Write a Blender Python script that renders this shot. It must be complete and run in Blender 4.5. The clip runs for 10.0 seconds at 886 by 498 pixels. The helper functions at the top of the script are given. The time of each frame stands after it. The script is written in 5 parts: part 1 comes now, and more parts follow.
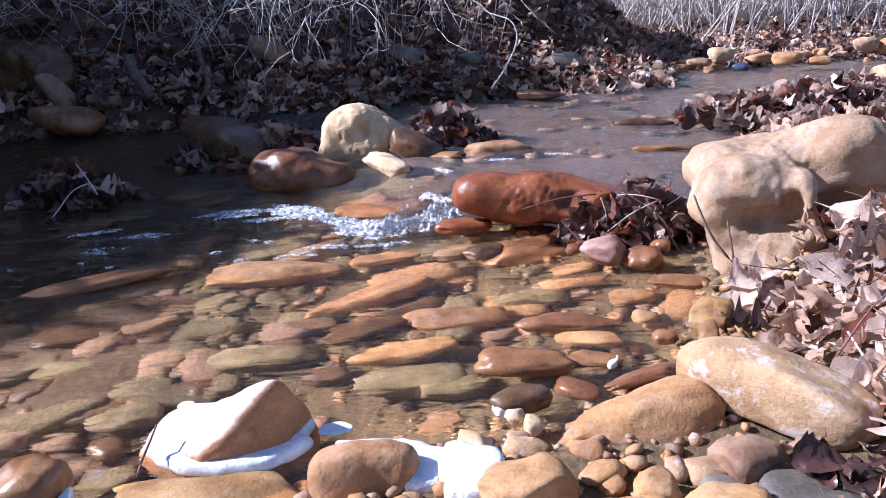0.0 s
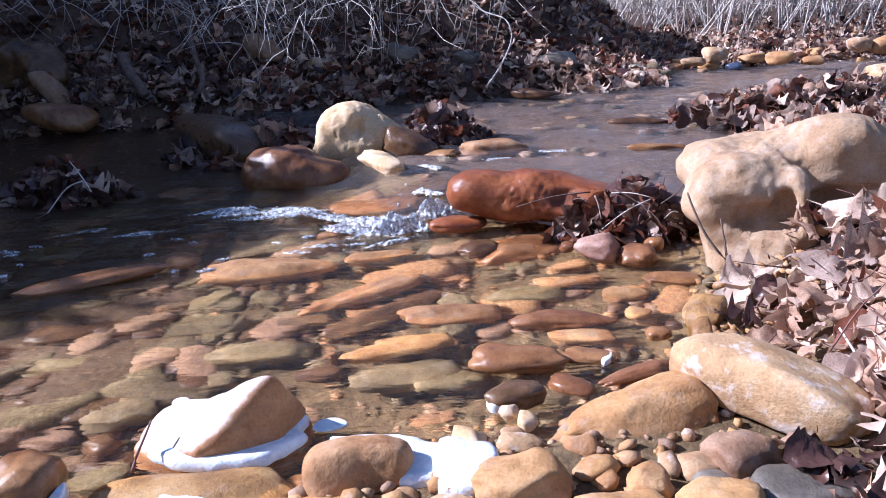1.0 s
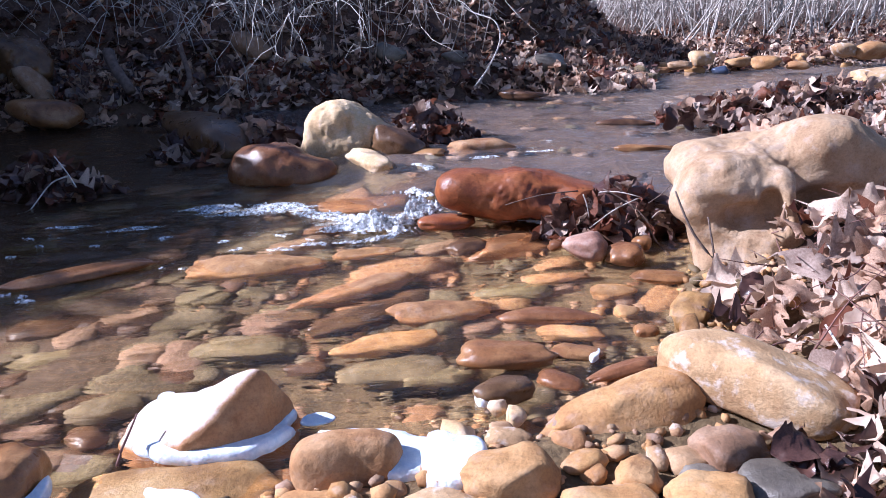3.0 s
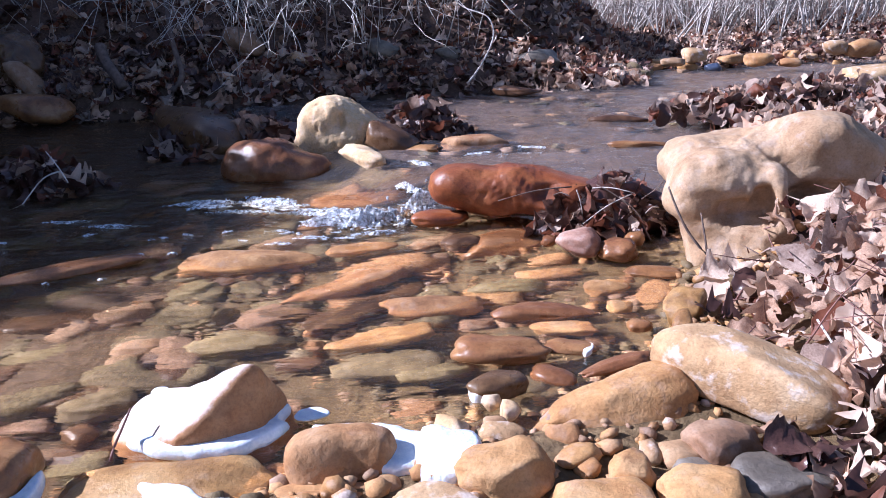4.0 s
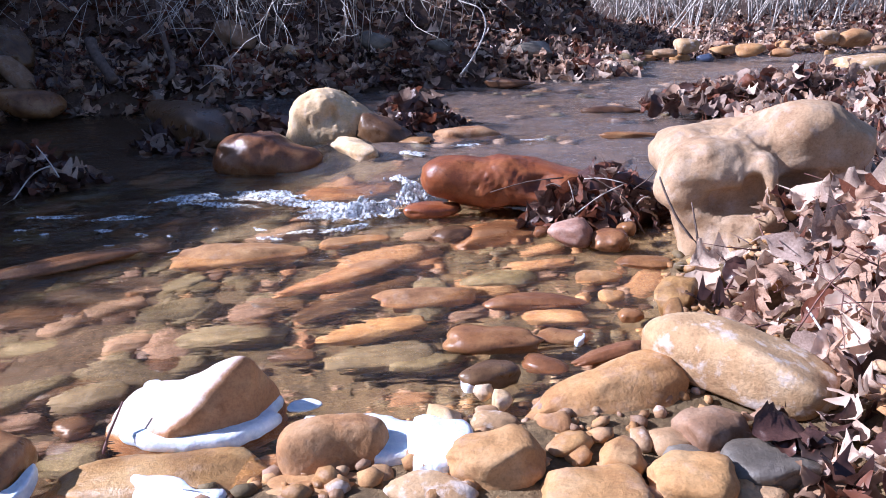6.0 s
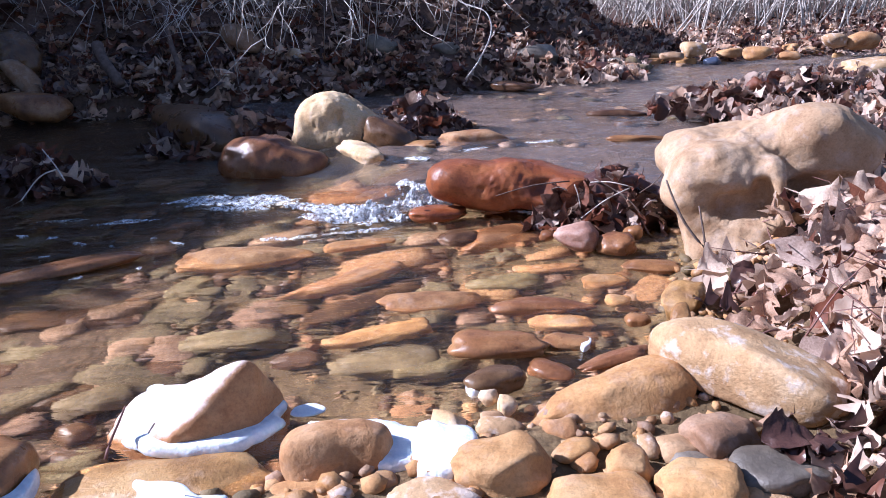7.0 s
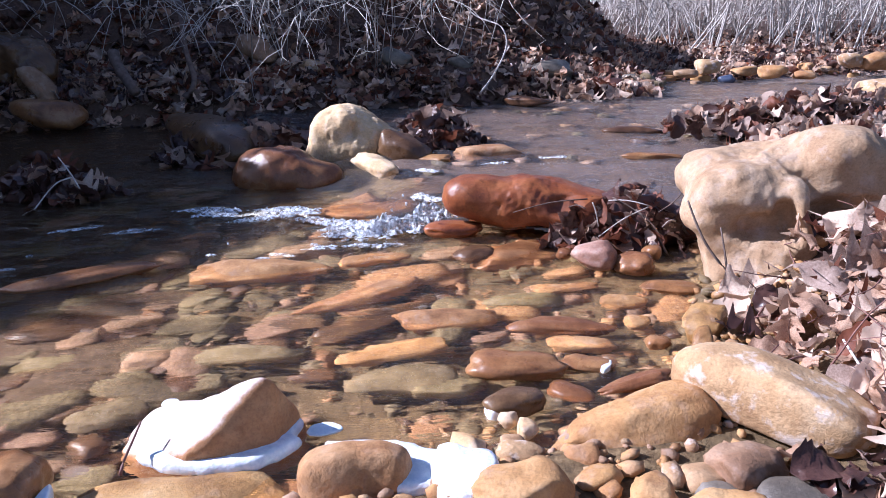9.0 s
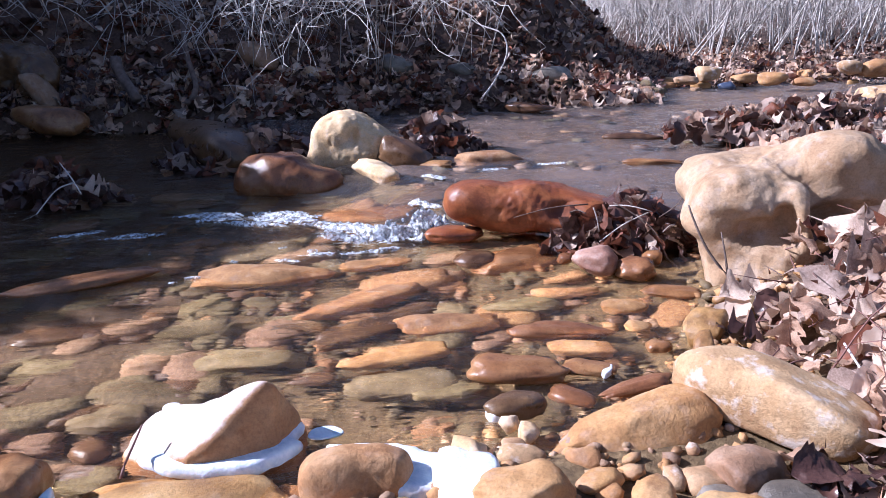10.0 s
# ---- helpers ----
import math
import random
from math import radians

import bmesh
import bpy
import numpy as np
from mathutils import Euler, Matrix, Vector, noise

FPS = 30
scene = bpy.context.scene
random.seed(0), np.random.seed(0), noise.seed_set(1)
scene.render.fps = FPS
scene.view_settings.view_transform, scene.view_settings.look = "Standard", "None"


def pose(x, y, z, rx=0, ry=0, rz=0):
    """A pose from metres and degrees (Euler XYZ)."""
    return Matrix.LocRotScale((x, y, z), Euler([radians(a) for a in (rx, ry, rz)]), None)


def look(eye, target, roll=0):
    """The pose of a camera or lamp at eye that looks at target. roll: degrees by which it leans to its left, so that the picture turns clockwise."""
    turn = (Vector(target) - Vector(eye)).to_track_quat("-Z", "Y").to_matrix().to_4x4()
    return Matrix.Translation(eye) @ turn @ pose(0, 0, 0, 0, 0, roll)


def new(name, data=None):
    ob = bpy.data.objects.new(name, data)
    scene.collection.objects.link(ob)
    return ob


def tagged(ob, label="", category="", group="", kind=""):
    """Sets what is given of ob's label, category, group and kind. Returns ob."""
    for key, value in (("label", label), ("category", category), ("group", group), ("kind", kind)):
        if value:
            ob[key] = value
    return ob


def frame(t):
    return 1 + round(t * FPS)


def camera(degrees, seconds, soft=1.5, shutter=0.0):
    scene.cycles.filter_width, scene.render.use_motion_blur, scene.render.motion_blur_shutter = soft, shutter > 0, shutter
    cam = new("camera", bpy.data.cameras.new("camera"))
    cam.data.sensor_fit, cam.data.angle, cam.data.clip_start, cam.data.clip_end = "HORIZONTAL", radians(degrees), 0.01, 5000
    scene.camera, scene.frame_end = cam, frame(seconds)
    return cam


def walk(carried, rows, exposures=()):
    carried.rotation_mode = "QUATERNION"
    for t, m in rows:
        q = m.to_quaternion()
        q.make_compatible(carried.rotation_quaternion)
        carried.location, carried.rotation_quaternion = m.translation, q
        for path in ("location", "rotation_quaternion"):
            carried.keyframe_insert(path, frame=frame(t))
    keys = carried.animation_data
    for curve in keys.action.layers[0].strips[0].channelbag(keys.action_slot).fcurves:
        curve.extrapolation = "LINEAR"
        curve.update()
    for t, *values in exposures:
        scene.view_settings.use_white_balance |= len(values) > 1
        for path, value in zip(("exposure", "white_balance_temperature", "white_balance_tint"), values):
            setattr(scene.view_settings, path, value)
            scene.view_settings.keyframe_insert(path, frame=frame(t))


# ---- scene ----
cam = camera(60.0, 10.0, soft=0.9)
PATH = [
    (0, (0.025, -0.046, 0.698), (-0.009, 1.85, 0.063), -3.1),
    (0.5, (0.025, -0.05, 0.699), (-0.001, 1.845, 0.06), -3.0),
    (1, (0.025, -0.051, 0.695), (0.005, 1.845, 0.057), -2.9),
    (1.5, (0.025, -0.052, 0.69), (0.008, 1.845, 0.056), -2.8),
    (2, (0.024, -0.051, 0.685), (0.015, 1.847, 0.053), -2.5),
    (2.5, (0.021, -0.052, 0.683), (0.025, 1.846, 0.051), -2.3),
    (4, (0.016, -0.055, 0.679), (0.051, 1.839, 0.037), -1.9),
    (4.5, (0.018, -0.056, 0.678), (0.059, 1.835, 0.03), -2.0),
    (5, (0.019, -0.058, 0.679), (0.066, 1.83, 0.023), -2.1),
    (5.5, (0.02, -0.06, 0.678), (0.072, 1.827, 0.017), -2.1),
    (7, (0.024, -0.049, 0.673), (0.057, 1.842, 0.023), -2.3),
    (7.5, (0.015, -0.039, 0.676), (0.044, 1.854, 0.032), -2.0),
    (8, (0.005, -0.03, 0.678), (0.031, 1.866, 0.041), -1.7),
    (8.5, (-0.001, -0.027, 0.682), (0.021, 1.871, 0.05), -1.5),
    (9, (0.0, -0.029, 0.68), (0.016, 1.872, 0.059), -1.4),
    (9.5, (0.0, -0.031, 0.677), (0.015, 1.873, 0.066), -1.4),
    (10, (-0.001, -0.033, 0.675), (0.014, 1.874, 0.072), -1.4),
]
walk(cam, [(t, look(eye, target, roll)) for t, eye, target, roll in PATH], [(0.0, 1.0, 5150, 23), (10.0, 1.0, 5200, 23)])

# ---- world and light ----
SUN = Vector((-0.80, 0.10, 0.56)).normalized()
world = bpy.data.worlds.new("world")
scene.world = world
world.use_nodes = True
sky = world.node_tree.nodes.new("ShaderNodeTexSky")
sky.sky_type, sky.sun_disc = "NISHITA", False
sky.sun_elevation = math.asin(SUN.z)
sky.sun_rotation = math.atan2(SUN.x, SUN.y)
background = world.node_tree.nodes["Background"]
background.inputs["Strength"].default_value = 0.060
world.node_tree.links.new(sky.outputs[0], background.inputs[0])
sun = new("sun", bpy.data.lights.new("sun", "SUN"))
sun.data.energy, sun.data.angle, sun.data.color = 5.0, radians(0.5), (1.0, 0.95, 0.88)
sun.matrix_world = look(SUN * 30, (0, 0, 0))


# ---- materials ----
def material(name, rough=0.8):
    m = bpy.data.materials.new(name)
    m.use_nodes = True
    n, l = m.node_tree.nodes, m.node_tree.links
    b = n["Principled BSDF"]
    b.inputs["Roughness"].default_value = rough
    return m, n, l, b


def ramp(n, l, source, stops):
    r = n.new("ShaderNodeValToRGB")
    e = r.color_ramp.elements
    while len(e) < len(stops):
        e.new(0.5)
    for k, (p, c) in zip(e, stops):
        k.position, k.color = p, (*c, 1)
    l.new(source, r.inputs[0])
    return r.outputs[0]


def noise_tex(n, l, scale, detail=5.0, rough=0.55, coords="Object", shift=True):
    c = n.new("ShaderNodeTexCoord")
    t = n.new("ShaderNodeTexNoise")
    t.inputs["Scale"].default_value, t.inputs["Detail"].default_value, t.inputs["Roughness"].default_value = scale, detail, rough
    if shift:
        info = n.new("ShaderNodeObjectInfo")
        v = n.new("ShaderNodeVectorMath")
        v.operation = "MULTIPLY_ADD"
        v.inputs[1].default_value = (1, 1, 1)
        l.new(c.outputs[coords], v.inputs[0])
        s = n.new("ShaderNodeMath")
        s.operation = "MULTIPLY"
        s.inputs[1].default_value = 37.0
        l.new(info.outputs["Random"], s.inputs[0])
        l.new(s.outputs[0], v.inputs[2])
        l.new(v.outputs[0], t.inputs["Vector"])
    else:
        l.new(c.outputs[coords], t.inputs["Vector"])
    return t.outputs["Fac"]


def mixed(n, l, fac, a, b, mode="MIX"):
    x = n.new("ShaderNodeMix")
    x.data_type, x.blend_type = "RGBA", mode
    for value, socket in ((fac, x.inputs[0]), (a, x.inputs[6]), (b, x.inputs[7])):
        if isinstance(value, (int, float)):
            socket.default_value = value
        elif isinstance(value, tuple):
            socket.default_value = (*value, 1)
        else:
            l.new(value, socket)
    return x.outputs[2]


def bump(n, l, b, height, strength, distance=0.004):
    k = n.new("ShaderNodeBump")
    k.inputs["Strength"].default_value, k.inputs["Distance"].default_value = strength, distance
    l.new(height, k.inputs["Height"])
    l.new(k.outputs[0], b.inputs["Normal"])


def maths(n, l, op, a, b=0.0, c=0.0, clamp=False):
    k = n.new("ShaderNodeMath")
    k.operation, k.use_clamp = op, clamp
    for i, v in enumerate((a, b, c)):
        if isinstance(v, (int, float)):
            k.inputs[i].default_value = v
        else:
            l.new(v, k.inputs[i])
    return k.outputs[0]


def rock(name, dark, mid, light, rough=0.85, stain=0.5, pale=0.0, frost_glare=0.0, gloss_var=0.0):
    """Sandstone: broad colour clouds, grain, iron stains, pits, and where asked pale lichen-like patches or white
    frosting with painted sun glare on upturned faces.
    """
    m, n, l, b = material(name, rough)
    clouds = noise_tex(n, l, 11.0, 6.0, 0.6)
    col = ramp(n, l, clouds, [(0.28, dark), (0.5, mid), (0.72, light)])
    grain = noise_tex(n, l, 170.0, 4.0, 0.7)
    col = mixed(n, l, 0.55, col, ramp(n, l, grain, [(0.25, (0.42, 0.40, 0.38)), (0.5, (0.95, 0.94, 0.92)), (0.75, (1.25, 1.22, 1.18))]), "MULTIPLY")
    iron = noise_tex(n, l, 23.0, 8.0, 0.7)
    col = mixed(n, l, ramp(n, l, iron, [(0.56, (0, 0, 0)), (0.72, (stain, stain, stain))]), col, (dark[0] * 0.6, dark[1] * 0.42, dark[2] * 0.34))
    if pale:
        spots = noise_tex(n, l, 26.0, 7.0, 0.62)
        col = mixed(n, l, ramp(n, l, spots, [(0.52, (0, 0, 0)), (0.63, (pale, pale, pale))]), col, (0.62, 0.53, 0.47))
    info = n.new("ShaderNodeObjectInfo")
    h = n.new("ShaderNodeHueSaturation")
    l.new(maths(n, l, "MULTIPLY_ADD", info.outputs["Random"], 0.012, 0.494), h.inputs["Hue"])
    l.new(maths(n, l, "MULTIPLY_ADD", info.outputs["Random"], 0.24, 0.88), h.inputs["Value"])
    l.new(col, h.inputs["Color"])
    col = h.outputs[0]
    r = None
    if frost_glare:
        g = n.new("ShaderNodeNewGeometry")
        s = n.new("ShaderNodeSeparateXYZ")
        l.new(g.outputs["Normal"], s.inputs[0])
        # whitens upward and sunward (-X) faces: frosting plus overexposed sunlight put into the colour
        up = maths(n, l, "ADD", s.outputs["Z"], maths(n, l, "MULTIPLY", s.outputs["X"], -0.35))
        up = maths(n, l, "ADD", up, maths(n, l, "MULTIPLY_ADD", noise_tex(n, l, 38.0, 6.0, 0.7), 0.9, -0.45))
        f = ramp(n, l, up, [(0.62, (0, 0, 0)), (0.98, (frost_glare, frost_glare, frost_glare))])
        col = mixed(n, l, f, col, (0.80, 0.76, 0.74))
    l.new(col, b.inputs["Base Color"])
    if gloss_var:
        wet = noise_tex(n, l, 14.0, 4.0, 0.6)
        l.new(maths(n, l, "MULTIPLY_ADD", wet, gloss_var, rough - gloss_var * 0.5, True), b.inputs["Roughness"])
    pits = noise_tex(n, l, 60.0, 8.0, 0.65)
    hgt = maths(n, l, "ADD", pits, maths(n, l, "MULTIPLY", grain, 0.35))
    bump(n, l, b, hgt, 0.55 if rough > 0.4 else 0.3, 0.006)
    return m


ROCK_TAN = rock("sandstone_tan", (0.28, 0.125, 0.040), (0.44, 0.235, 0.088), (0.56, 0.355, 0.175), 0.82, 0.5, 0.12)
ROCK_PALE = rock("sandstone_pale", (0.27, 0.140, 0.062), (0.42, 0.255, 0.130), (0.53, 0.37, 0.225), 0.85, 0.45, 0.7)
ROCK_DAMP = rock("sandstone_damp", (0.16, 0.070, 0.022), (0.37, 0.195, 0.070), (0.50, 0.31, 0.14), 0.45, 0.7, 0.1, 0.0, 0.4)
ROCK_FROST_GLARE = rock("sandstone_frost_glare", (0.24, 0.095, 0.028), (0.42, 0.20, 0.075), (0.54, 0.32, 0.15), 0.6, 0.6, 0.0, 0.55)
ROCK_WET = rock("sandstone_wet", (0.11, 0.043, 0.017), (0.24, 0.105, 0.040), (0.38, 0.20, 0.085), 0.30, 0.7, 0.0, 0.0, 0.25)
ROCK_RED = rock("sandstone_red_wet", (0.095, 0.023, 0.008), (0.23, 0.064, 0.019), (0.35, 0.125, 0.042), 0.40, 0.75, 0.0, 0.0, 0.5)
ROCK_SUB = rock("sandstone_under_water", (0.19, 0.080, 0.027), (0.37, 0.185, 0.068), (0.52, 0.32, 0.15), 0.8, 0.6, 0.12)
ROCK_OLIVE = rock("stone_olive", (0.075, 0.050, 0.020), (0.17, 0.120, 0.052), (0.29, 0.215, 0.11), 0.8, 0.4, 0.1)
ROCK_DARK = rock("stone_dark_wet", (0.05, 0.024, 0.012), (0.11, 0.055, 0.026), (0.19, 0.105, 0.05), 0.3, 0.6, 0.0, 0.0, 0.3)
ROCK_BROWN = rock("stone_brown", (0.16, 0.085, 0.042), (0.29, 0.165, 0.088), (0.41, 0.27, 0.165), 0.7, 0.4, 0.15)
ROCK_GREY = rock("stone_grey", (0.075, 0.062, 0.048), (0.16, 0.135, 0.105), (0.27, 0.235, 0.19), 0.45, 0.3, 0.1, 0.0, 0.3)
ROCK_PINK = rock("stone_pink", (0.20, 0.095, 0.065), (0.33, 0.175, 0.12), (0.46, 0.29, 0.21), 0.6, 0.4, 0.2, 0.0, 0.3)
ROCK_BLUE = rock("stone_blue_grey", (0.02, 0.028, 0.05), (0.04, 0.055, 0.095), (0.10, 0.12, 0.16), 0.35, 0.2)
ROCK_BIG = rock("sandstone_cream", (0.31, 0.185, 0.090), (0.48, 0.325, 0.180), (0.58, 0.44, 0.30), 0.85, 0.5, 0.25)

# lighter sandstone: the brightness of a sunlit face is put into its colour
ROCK_SUNLIT_CREAM = rock("sandstone_sunlit_cream", (0.42, 0.24, 0.11), (0.62, 0.42, 0.23), (0.74, 0.57, 0.38), 0.8, 0.6, 0.3)


def make_ground():
    m, n, l, b = material("creek_ground", 0.85)
    z = n.new("ShaderNodeAttribute")
    z.attribute_name = "soil_shade"
    fine = noise_tex(n, l, 55.0, 8.0, 0.7, shift=False)
    broad = noise_tex(n, l, 5.0, 6.0, 0.6, shift=False)
    sand = ramp(n, l, fine, [(0.3, (0.055, 0.031, 0.012)), (0.5, (0.18, 0.108, 0.043)), (0.68, (0.34, 0.235, 0.115))])
    sand = mixed(n, l, ramp(n, l, broad, [(0.35, (0, 0, 0)), (0.65, (0.7, 0.7, 0.7))]), sand, (0.10, 0.068, 0.028))
    soil_shade = ramp(n, l, fine, [(0.3, (0.030, 0.015, 0.010)), (0.5, (0.09, 0.047, 0.03)), (0.7, (0.20, 0.118, 0.08))])
    soil_shade = mixed(n, l, ramp(n, l, broad, [(0.45, (0, 0, 0)), (0.65, (0.6, 0.6, 0.6))]), soil_shade, (0.13, 0.075, 0.045))
    l.new(mixed(n, l, z.outputs["Fac"], sand, soil_shade), b.inputs["Base Color"])
    bump(n, l, b, maths(n, l, "ADD", fine, broad), 0.9, 0.012)
    return m


GROUND = make_ground()


def make_water(name, tint, scale, depth, sky_veil):
    """Clear water: glass with ripples at two scales, drawn out across the flow, and a thin grey-blue veil painted for
    sky reflection.
    """
    m, n, l, b = material(name, 0.0)
    n.remove(b)
    g = n.new("ShaderNodeBsdfGlass")
    g.inputs["IOR"].default_value, g.inputs["Roughness"].default_value = 1.33, 0.015
    g.inputs["Color"].default_value = (*tint, 1)
    c = n.new("ShaderNodeTexCoord")
    mp = n.new("ShaderNodeMapping")
    mp.inputs["Scale"].default_value = (0.55, 1.35, 1.0)
    mp.inputs["Rotation"].default_value = (0, 0, radians(-12))
    l.new(c.outputs["Object"], mp.inputs[0])
    t1, t2 = n.new("ShaderNodeTexNoise"), n.new("ShaderNodeTexNoise")
    for t, s, d in ((t1, scale, 2.0), (t2, scale * 3.7, 3.0)):
        t.inputs["Scale"].default_value, t.inputs["Detail"].default_value = s, d
        l.new(mp.outputs[0], t.inputs["Vector"])
    h = maths(n, l, "ADD", t1.outputs["Fac"], maths(n, l, "MULTIPLY", t2.outputs["Fac"], 0.30))
    k = n.new("ShaderNodeBump")
    k.inputs["Strength"].default_value, k.inputs["Distance"].default_value = 1.0, depth
    l.new(h, k.inputs["Height"])
    l.new(k.outputs[0], g.inputs["Normal"])
    # diffuse blue-grey that stands in for the sky mirrored on the surface
    sky_tint = n.new("ShaderNodeBsdfDiffuse")
    sky_tint.inputs[0].default_value = (0.27, 0.28, 0.31, 1)
    mx = n.new("ShaderNodeMixShader")
    mx.inputs[0].default_value = sky_veil
    l.new(g.outputs[0], mx.inputs[1])
    l.new(sky_tint.outputs[0], mx.inputs[2])
    l.new(mx.outputs[0], n["Material Output"].inputs[0])
    return m


WATER = make_water("stream_water", (0.96, 0.89, 0.76), 9.0, 0.032, 0.014)
WATER_UP = make_water("upper_pool_water", (0.90, 0.92, 0.92), 9.0, 0.060, 0.075)


def make_leaf(name, dark, light, rough=0.6, through_light=0.30):
    m, n, l, b = material(name, rough)
    t = noise_tex(n, l, 30.0, 5.0, 0.6)
    col = ramp(n, l, t, [(0.3, dark), (0.7, light)])
    g = n.new("ShaderNodeNewGeometry")
    h = n.new("ShaderNodeHueSaturation")
    l.new(maths(n, l, "MULTIPLY_ADD", g.outputs["Random Per Island"], 0.7, 0.65), h.inputs["Value"])
    l.new(col, h.inputs["Color"])
    l.new(h.outputs[0], b.inputs["Base Color"])
    tr = n.new("ShaderNodeBsdfTranslucent")
    l.new(h.outputs[0], tr.inputs[0])
    mx = n.new("ShaderNodeMixShader")
    mx.inputs[0].default_value = through_light
    l.new(b.outputs[0], mx.inputs[1])
    l.new(tr.outputs[0], mx.inputs[2])
    l.new(mx.outputs[0], n["Material Output"].inputs[0])
    bump(n, l, b, noise_tex(n, l, 90.0, 3.0), 0.4, 0.003)
    return m


LEAF_PALE = make_leaf("dry_leaf_pale", (0.56, 0.39, 0.28), (0.78, 0.62, 0.49))
LEAF_TAN = make_leaf("dry_leaf_tan", (0.34, 0.19, 0.115), (0.58, 0.38, 0.26))
LEAF_RED = make_leaf("dry_leaf_russet", (0.13, 0.040, 0.022), (0.26, 0.095, 0.05))
LEAF_GREY = make_leaf("weathered_leaf_grey", (0.26, 0.17, 0.125), (0.48, 0.35, 0.28))
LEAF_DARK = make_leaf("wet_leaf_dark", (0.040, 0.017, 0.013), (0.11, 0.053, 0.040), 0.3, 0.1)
LEAVES = [LEAF_PALE, LEAF_TAN, LEAF_RED, LEAF_GREY, LEAF_DARK]


def make_bark(name, dark, light, rough=0.75):
    m, n, l, b = material(name, rough)
    l.new(ramp(n, l, noise_tex(n, l, 40.0, 6.0, 0.65), [(0.3, dark), (0.7, light)]), b.inputs["Base Color"])
    bump(n, l, b, noise_tex(n, l, 120.0, 4.0), 0.5, 0.003)
    return m


BARK_PALE = make_bark("twig_pale", (0.42, 0.37, 0.33), (0.70, 0.65, 0.60))
BARK_SAPLING = make_bark("sapling_bark", (0.28, 0.24, 0.20), (0.66, 0.60, 0.55))
BARK_BROWN = make_bark("twig_brown", (0.07, 0.045, 0.035), (0.20, 0.14, 0.11))
BARK_RED = make_bark("twig_reddish", (0.12, 0.05, 0.04), (0.27, 0.14, 0.11))


def make_ice():
    m, n, l, b = material("ice", 0.35)
    l.new(ramp(n, l, noise_tex(n, l, 60.0, 6.0, 0.7), [(0.3, (0.58, 0.64, 0.72)), (0.62, (0.84, 0.86, 0.88))]), b.inputs["Base Color"])
    b.inputs["Subsurface Weight"].default_value = 0.4
    b.inputs["Subsurface Radius"].default_value = (0.012, 0.016, 0.02)
    bump(n, l, b, noise_tex(n, l, 150.0, 5.0), 0.5, 0.003)
    return m


ICE = make_ice()


def make_foam():
    """Aerated water: white where the bubbles crowd, clear between."""
    m, n, l, b = material("foam", 0.22)
    b.inputs["Base Color"].default_value = (0.88, 0.91, 0.94, 1)
    b.inputs["IOR"].default_value = 1.33
    lace = noise_tex(n, l, 75.0, 6.0, 0.7)
    l.new(ramp(n, l, lace, [(0.40, (0.95, 0.95, 0.95)), (0.60, (0.12, 0.12, 0.12))]), b.inputs["Transmission Weight"])
    bump(n, l, b, noise_tex(n, l, 190.0, 4.0), 0.8, 0.004)
    return m


FOAM = make_foam()


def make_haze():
    m, n, l, b = material("far_woods_haze", 0.9)
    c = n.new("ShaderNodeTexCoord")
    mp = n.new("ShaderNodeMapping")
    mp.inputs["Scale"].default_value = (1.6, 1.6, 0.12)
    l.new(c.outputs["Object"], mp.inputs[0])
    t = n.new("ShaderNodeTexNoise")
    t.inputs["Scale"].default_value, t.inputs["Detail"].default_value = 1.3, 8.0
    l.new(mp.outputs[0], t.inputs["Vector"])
    # wood streaks kept pale and bluish: distance haze put into the colour
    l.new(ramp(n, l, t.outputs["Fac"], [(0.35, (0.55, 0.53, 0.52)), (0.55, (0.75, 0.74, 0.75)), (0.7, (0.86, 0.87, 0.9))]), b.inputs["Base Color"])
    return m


FAR_WOODS_HAZE = make_haze()


# ---- building helpers ----
def part(name, bm, mat, parent=None, label=""):
    me = bpy.data.meshes.new(name)
    bm.to_mesh(me)
    bm.free()
    for p in me.polygons:
        p.use_smooth = True
    me.materials.append(mat)
    ob = new(name, me)
    if parent:
        ob.parent = parent
    return tagged(ob, label)


def mesh_of(name, verts, faces, mats, index=None):
    me = bpy.data.meshes.new(name)
    me.from_pydata([tuple(v) for v in verts], [], faces)
    for mt in mats:
        me.materials.append(mt)
    me.polygons.foreach_set("use_smooth", [True] * len(me.polygons))
    if index is not None:
        me.polygons.foreach_set("material_index", index)
    me.update()
    return me


def sphere_points(level):
    bm = bmesh.new()
    bmesh.ops.create_icosphere(bm, subdivisions=level, radius=1.0)
    v = np.array([p.co[:] for p in bm.verts])
    f = [tuple(q.index for q in p.verts) for p in bm.faces]
    bm.free()
    return v, f


SPHERES = {k: sphere_points(k) for k in (1, 2, 3, 4, 5, 6)}


